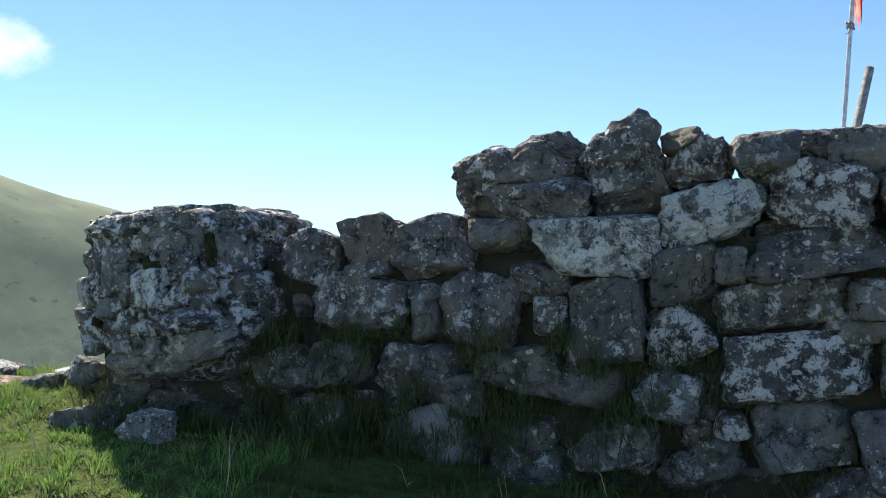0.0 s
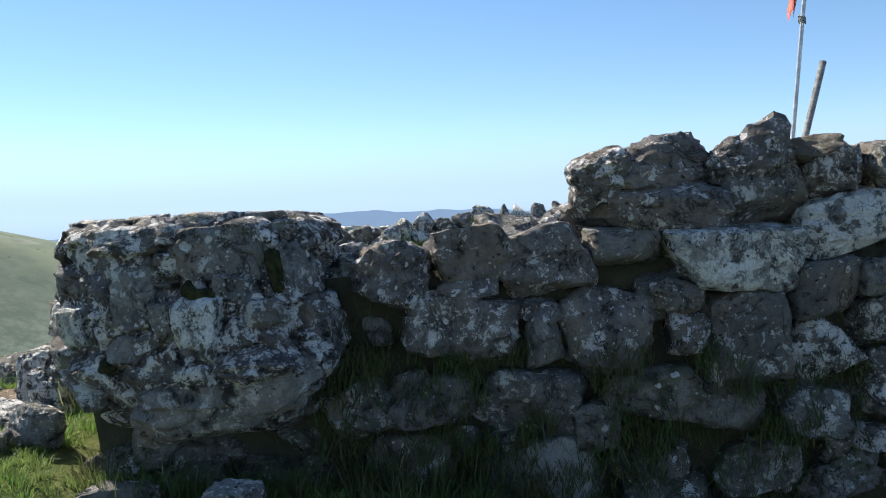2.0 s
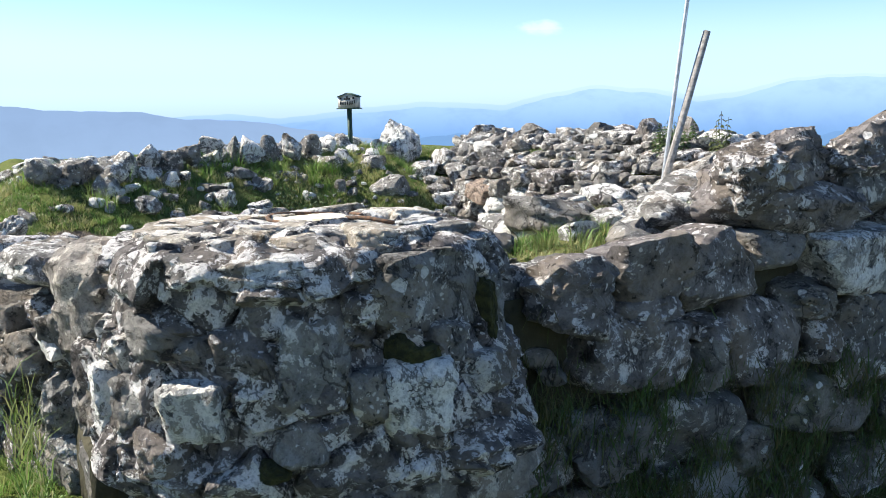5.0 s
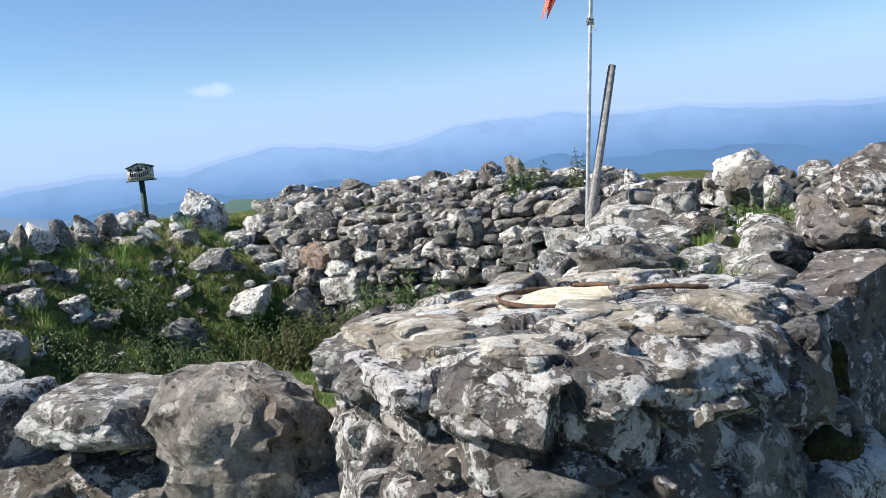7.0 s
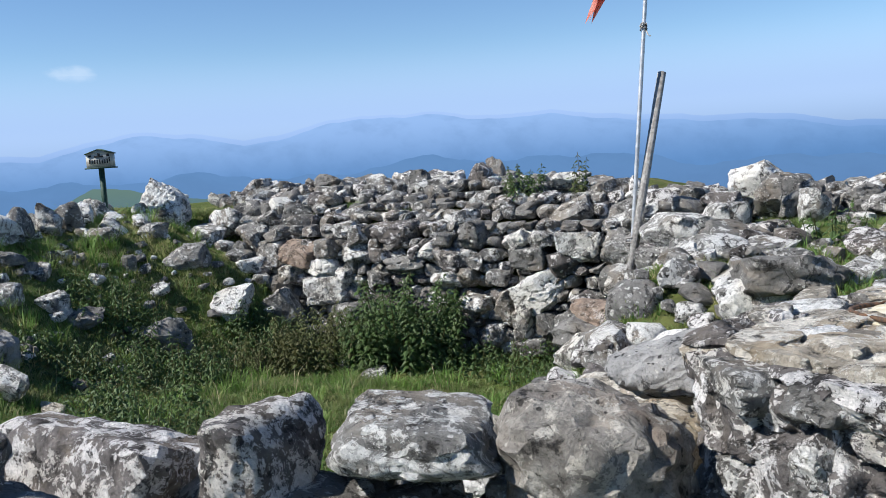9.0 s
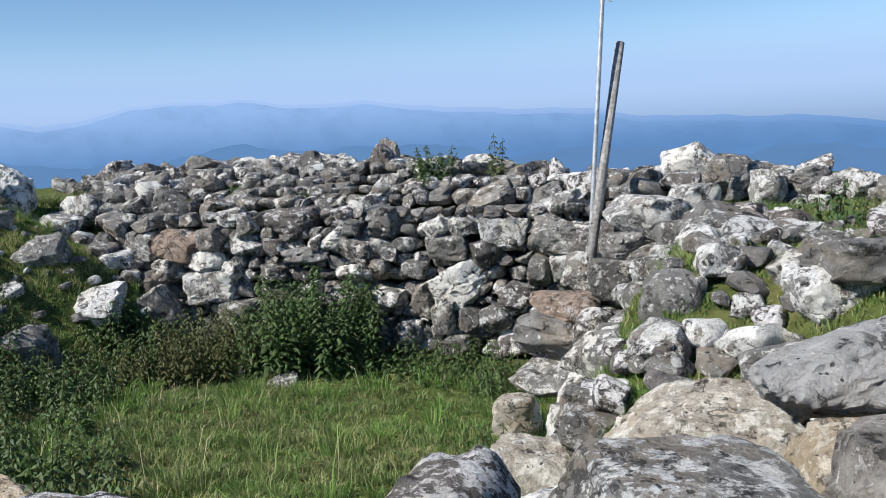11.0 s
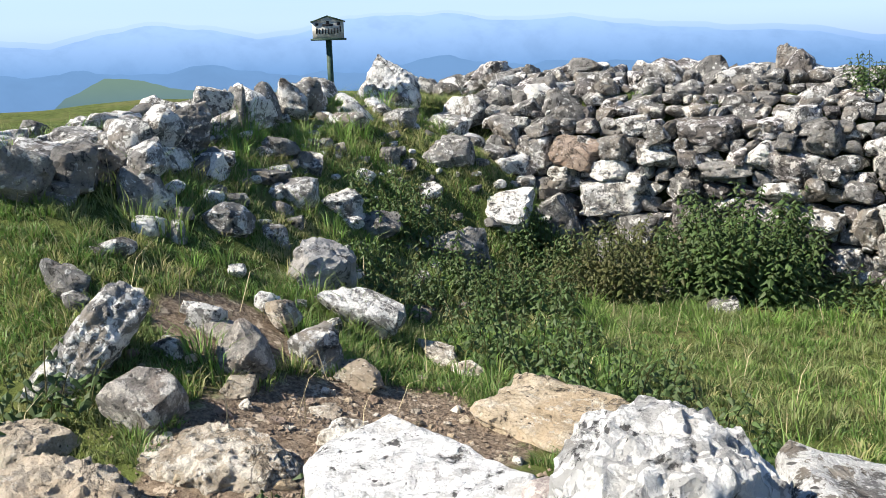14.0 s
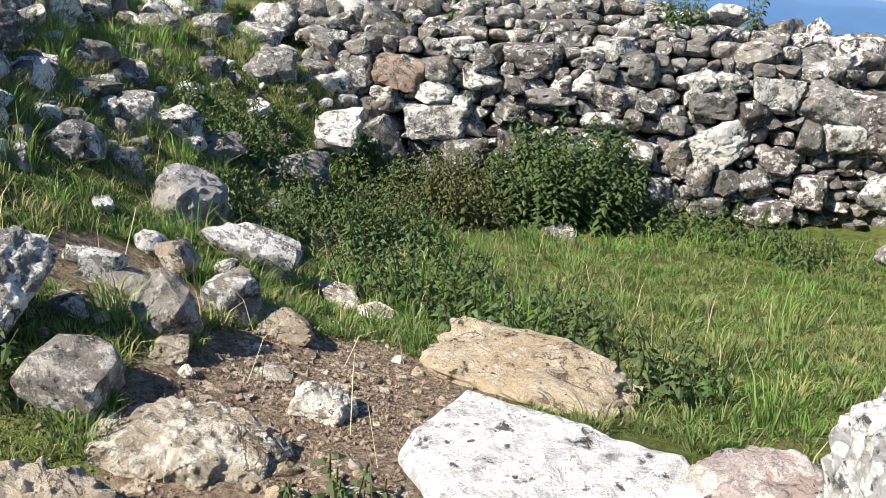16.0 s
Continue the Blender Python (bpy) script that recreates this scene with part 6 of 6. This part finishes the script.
# grass colour follows the light here: brighter in sun, darker by the wall
lawn("grass", "short sunlit grass outside the wall", -3.6, 1.8, 1.6, 3.55, 150, 0.03, 0.085, 64, -0.5, 1.0, FRESH)
lawn("grass", "sunlit grass beyond the stone corner", 0.42, 3.2, 2.6, 5.4, 150, 0.03, 0.085, 65, -0.5, 1.0, FRESH)
lawn("grass", "grass coloured darker for shade along the foot of the wall", 0.36, 3.0, 5.0, 9.0, 100, 0.03, 0.10, 60, -0.5, 1.0, SHADE_DARK_GRASS)
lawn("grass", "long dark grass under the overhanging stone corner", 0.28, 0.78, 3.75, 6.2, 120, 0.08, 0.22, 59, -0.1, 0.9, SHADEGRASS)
lawn("grass", "thin grass on the bank among stones", -2.2, -0.02, 4.3, 10.4, 230, 0.025, 0.08, 66, -0.5, 1.1)
lawn("grass", "yellowing short grass on the terrace behind the wall", -2.0, -0.05, 5.2, 10.4, 130, 0.02, 0.06, 56, -0.2, 1.2, STRAW)
lawn("grass", "thin grass behind the crown of the wall", -9.5, -1.0, 10.0, 12.0, 10, 0.08, 0.18, 67, 0.15)

# grass that hangs from the ledges of the shaded wall
rng2 = np.random.RandomState(70)
cy = np.concatenate([rng2.normal(c, s, n) for c, s, n in ((5.1, 0.16, 420), (5.75, 0.22, 420), (6.55, 0.25, 500), (7.05, 0.2, 420), (7.45, 0.12, 260), (6.2, 0.3, 300), (7.9, 0.3, 200))])
cz = np.concatenate([rng2.normal(c, s, n) for c, s, n in ((0.72, 0.18, 420), (0.84, 0.04, 420), (0.44, 0.07, 500), (0.64, 0.04, 420), (0.62, 0.16, 260), (0.3, 0.12, 300), (0.2, 0.1, 200))])
base = np.stack([rng2.uniform(0.30, 0.42, len(cy)), cy, cz], -1)
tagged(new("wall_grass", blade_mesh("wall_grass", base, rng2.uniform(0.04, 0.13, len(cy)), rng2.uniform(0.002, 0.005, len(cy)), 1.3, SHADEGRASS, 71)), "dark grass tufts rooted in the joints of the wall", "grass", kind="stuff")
ly, lz = rng2.uniform(4.9, 9.0, 5200), np.abs(rng2.normal(0.0, 0.36, 5200))
patchy = clumpy(ly, lz, 2.6, 5.0) + 0.35 * (0.55 - lz) > 0.02
ly, lz = ly[patchy], lz[patchy]
base = np.stack([rng2.uniform(0.28, 0.40, len(ly)), ly, lz], -1)
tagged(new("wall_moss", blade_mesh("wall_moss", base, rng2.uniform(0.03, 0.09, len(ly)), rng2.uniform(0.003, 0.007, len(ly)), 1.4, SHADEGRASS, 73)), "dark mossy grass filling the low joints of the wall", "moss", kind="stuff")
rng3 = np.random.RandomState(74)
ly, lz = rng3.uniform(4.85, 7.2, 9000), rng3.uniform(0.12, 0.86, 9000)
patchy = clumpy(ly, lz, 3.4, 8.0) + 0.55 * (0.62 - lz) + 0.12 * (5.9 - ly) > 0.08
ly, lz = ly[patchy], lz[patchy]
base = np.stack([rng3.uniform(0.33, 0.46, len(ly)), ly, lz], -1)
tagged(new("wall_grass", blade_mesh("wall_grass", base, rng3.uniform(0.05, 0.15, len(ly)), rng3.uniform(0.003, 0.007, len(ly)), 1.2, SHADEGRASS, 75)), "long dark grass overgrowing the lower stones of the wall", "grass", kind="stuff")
cx = rng2.normal(-1.0, 0.35, 500)
base = np.stack([cx, rng2.uniform(3.36, 3.46, 500), np.abs(rng2.normal(0.55, 0.14, 500))], -1)
tagged(new("wall_grass", blade_mesh("wall_grass", base, rng2.uniform(0.06, 0.18, 500), rng2.uniform(0.003, 0.007, 500), 1.2, GRASS, 72)), "green grass tufts in the joints of the sunlit wall", "grass", kind="stuff")

# pale dry stalks
rng2 = np.random.RandomState(75)
n = 420
x, y = rng2.uniform(-7.5, 2.0, n), rng2.uniform(2.2, 8.5, n)
keep = (np.abs(height(x + 0.05, y) - height(x - 0.05, y)) < 0.2) & ~((x > -2.4) & (x < 0.4) & (y > 3.3))
base = np.stack([x, y, height(x, y)], -1)[keep]
q = Mat("dry_stalks")
q.color((0.42, 0.36, 0.22))
tagged(new("dry_stalks", blade_mesh("dry_stalks", base, rng2.uniform(0.15, 0.34, len(base)), np.full(len(base), 0.004), 0.8, q.m, 76)), "scattered pale dry grass stalks", "grass", kind="stuff")


def leafy(name, label, at, spread, tall, stems, seed, leaf=0.06, every=0.045, mat=NETTLE, up=0.1):
    """A plant of many upright stems with pairs of pointed, toothed leaves."""
    rng = np.random.RandomState(seed)
    ob = thing(name, label, "plant", at)
    sv, sf, lv, lf = [], [], [], []
    for _ in range(stems):
        r, w = spread * math.sqrt(rng.rand()), rng.uniform(0, 6.283)
        x, y = r * math.cos(w), r * math.sin(w)
        z0 = float(height(at[0] + x, at[1] + y)) - at[2] if up is not None else 0.0
        z0 = max(min(z0, 0.25), -0.25)
        h = tall * rng.uniform(0.55, 1.05) * (1 - 0.45 * (r / spread) ** 2)
        bend = np.array((math.cos(w), math.sin(w), 0)) * rng.uniform(0.05, 0.35) * h
        pts = [np.array((x, y, z0)) + bend * t * t + np.array((0, 0, h * t)) for t in np.linspace(0, 1, 5)]
        k = len(sv)
        for p in pts:
            sv += [p + (0.003, 0, 0), p + (-0.0015, 0.0026, 0), p + (-0.0015, -0.0026, 0)]
        for i in range(4):
            for j in range(3):
                a, b = k + 3 * i + j, k + 3 * i + (j + 1) % 3
                sf.append((a, b, b + 3, a + 3))
        turn = rng.uniform(0, 6.283)
        for z in np.arange(0.12 * h, h, every):
            t = z / h
            p = np.array((x, y, z0)) + bend * t * t + np.array((0, 0, z))
            turn += 1.57 + rng.uniform(-0.3, 0.3)
            size = leaf * (1.15 - 0.6 * t) * rng.uniform(0.7, 1.25)
            for flip in (0, math.pi):
                d = np.array((math.cos(turn + flip), math.sin(turn + flip), rng.uniform(-0.55, 0.25)))
                s_ = np.array((-math.sin(turn + flip), math.cos(turn + flip), 0)) * size * 0.30
                dn = np.array((0, 0, -size * 0.12))
                k = len(lv)
                lv += [p + d * size * 0.15, p + d * size * 0.45 + s_ + dn, p + d * size * 0.45 - s_ + dn, p + d * size * 0.5 + (0, 0, 0.006), p + d * size * 0.8 + s_ * 0.6 + dn * 2, p + d * size * 0.8 - s_ * 0.6 + dn * 2, p + d * size * 1.15 + dn * 3]
                lf += [(k, k + 1, k + 3), (k, k + 3, k + 2), (k + 1, k + 4, k + 3), (k + 3, k + 5, k + 2), (k + 3, k + 4, k + 6), (k + 3, k + 6, k + 5)]
    tagged(part("stalk", mesh_of("stalk", sv, sf, STEM), ob), kind="stuff")
    tagged(part("foliage", mesh_of("foliage", lv, lf, mat, False), ob), kind="stuff")
    return ob


def gz_at(x, y):
    return (x, y, float(height(x, y)))


BRAMBLE = leaf_material("bramble_leaves", (0.115, 0.11, 0.045), (0.075, 0.105, 0.035), (0.15, 0.175, 0.055), 0.6)
leafy("nettle_bush", "tall dark green nettle bush against the wall", gz_at(-4.95, 8.72), 0.58, 0.9, 230, 81, 0.085, 0.04)
leafy("nettle_bush", "lower nettles beside the bush", gz_at(-4.25, 8.72), 0.4, 0.36, 45, 82, 0.07)
leafy("bramble_bush", "yellowish bramble bush in the corner of the walls", gz_at(-5.75, 8.3), 0.55, 0.66, 150, 83, 0.065, 0.04, BRAMBLE)
leafy("bramble_bush", "low bramble along the foot of the bank", gz_at(-6.15, 7.5), 0.45, 0.45, 60, 84, 0.055, 0.04, BRAMBLE)
leafy("nettle_patch", "dark nettles in the corner below the rocks", gz_at(-6.3, 8.1), 0.4, 0.55, 80, 104, 0.065)
leafy("nettle_patch", "low nettles along the foot of the wall", gz_at(-3.6, 8.75), 0.45, 0.36, 50, 85, 0.06)
leafy("nettle_patch", "low nettles at the foot of the bank", gz_at(-3.0, 8.35), 0.4, 0.3, 40, 86, 0.06)
leafy("nettle_patch", "nettle patch on the grass by the slope", gz_at(-5.85, 6.6), 0.5, 0.42, 70, 87, 0.065)
leafy("nettle_patch", "nettle patch beside the bare earth", gz_at(-5.3, 5.75), 0.45, 0.36, 60, 88, 0.065)
leafy("nettle_patch", "nettle patch behind the tan slab", gz_at(-4.6, 5.3), 0.42, 0.34, 55, 89, 0.07)
leafy("nettle_patch", "nettles by the tan slab", gz_at(-4.0, 4.95), 0.28, 0.26, 26, 90, 0.07)
leafy("nettle_patch", "nettles among the rocks of the slope", gz_at(-6.9, 6.9), 0.4, 0.5, 50, 91, 0.06)
leafy("nettle_patch", "nettles between rocks on the grassy slope", gz_at(-6.3, 5.9), 0.35, 0.34, 40, 102, 0.06)
leafy("nettle_patch", "nettles in the shade of a sunken rock", gz_at(-6.2, 6.9), 0.4, 0.4, 55, 103, 0.06)
leafy("nettle_patch", "nettles among rocks by the entrance", gz_at(-6.0, 3.35), 0.2, 0.36, 14, 92, 0.07)
leafy("nettle_patch", "small nettles by the fallen boulders", gz_at(-4.75, 3.35), 0.2, 0.16, 14, 93, 0.06)
leafy("nettle_plant", "nettle growing beside the white boulder", (-3.2, 3.08, 0.62), 0.13, 0.56, 9, 94, 0.1, 0.05, up=None)
leafy("nettle_patch", "small nettles among stones of the bank", gz_at(-2.1, 5.6), 0.3, 0.28, 22, 95, 0.065)
leafy("nettle_patch", "weeds among stones below the post", gz_at(-2.45, 6.4), 0.35, 0.22, 30, 96, 0.05)
leafy("nettle_plant", "weed growing from the wall crown", (-4.25, 10.1, 1.5), 0.24, 0.42, 34, 97, 0.055, 0.03, up=None)
leafy("nettle_plant", "tall weed on the wall crown", (-4.15, 10.15, 1.5), 0.05, 0.62, 5, 98, 0.07, 0.03, up=None)
leafy("thistle", "thin dark thistle on the wall crown", (-3.6, 10.1, 1.5), 0.08, 0.56, 7, 99, 0.07, 0.05, BRAMBLE, up=None)
leafy("nettle_patch", "green plants on the bank behind the wall", gz_at(-0.85, 7.6), 0.22, 0.3, 18, 100, 0.06)
leafy("nettle_patch", "green plants in the joints at the foot of the low wall", (-1.75, 3.1, 0.45), 0.12, 0.4, 12, 101, 0.05, up=None)
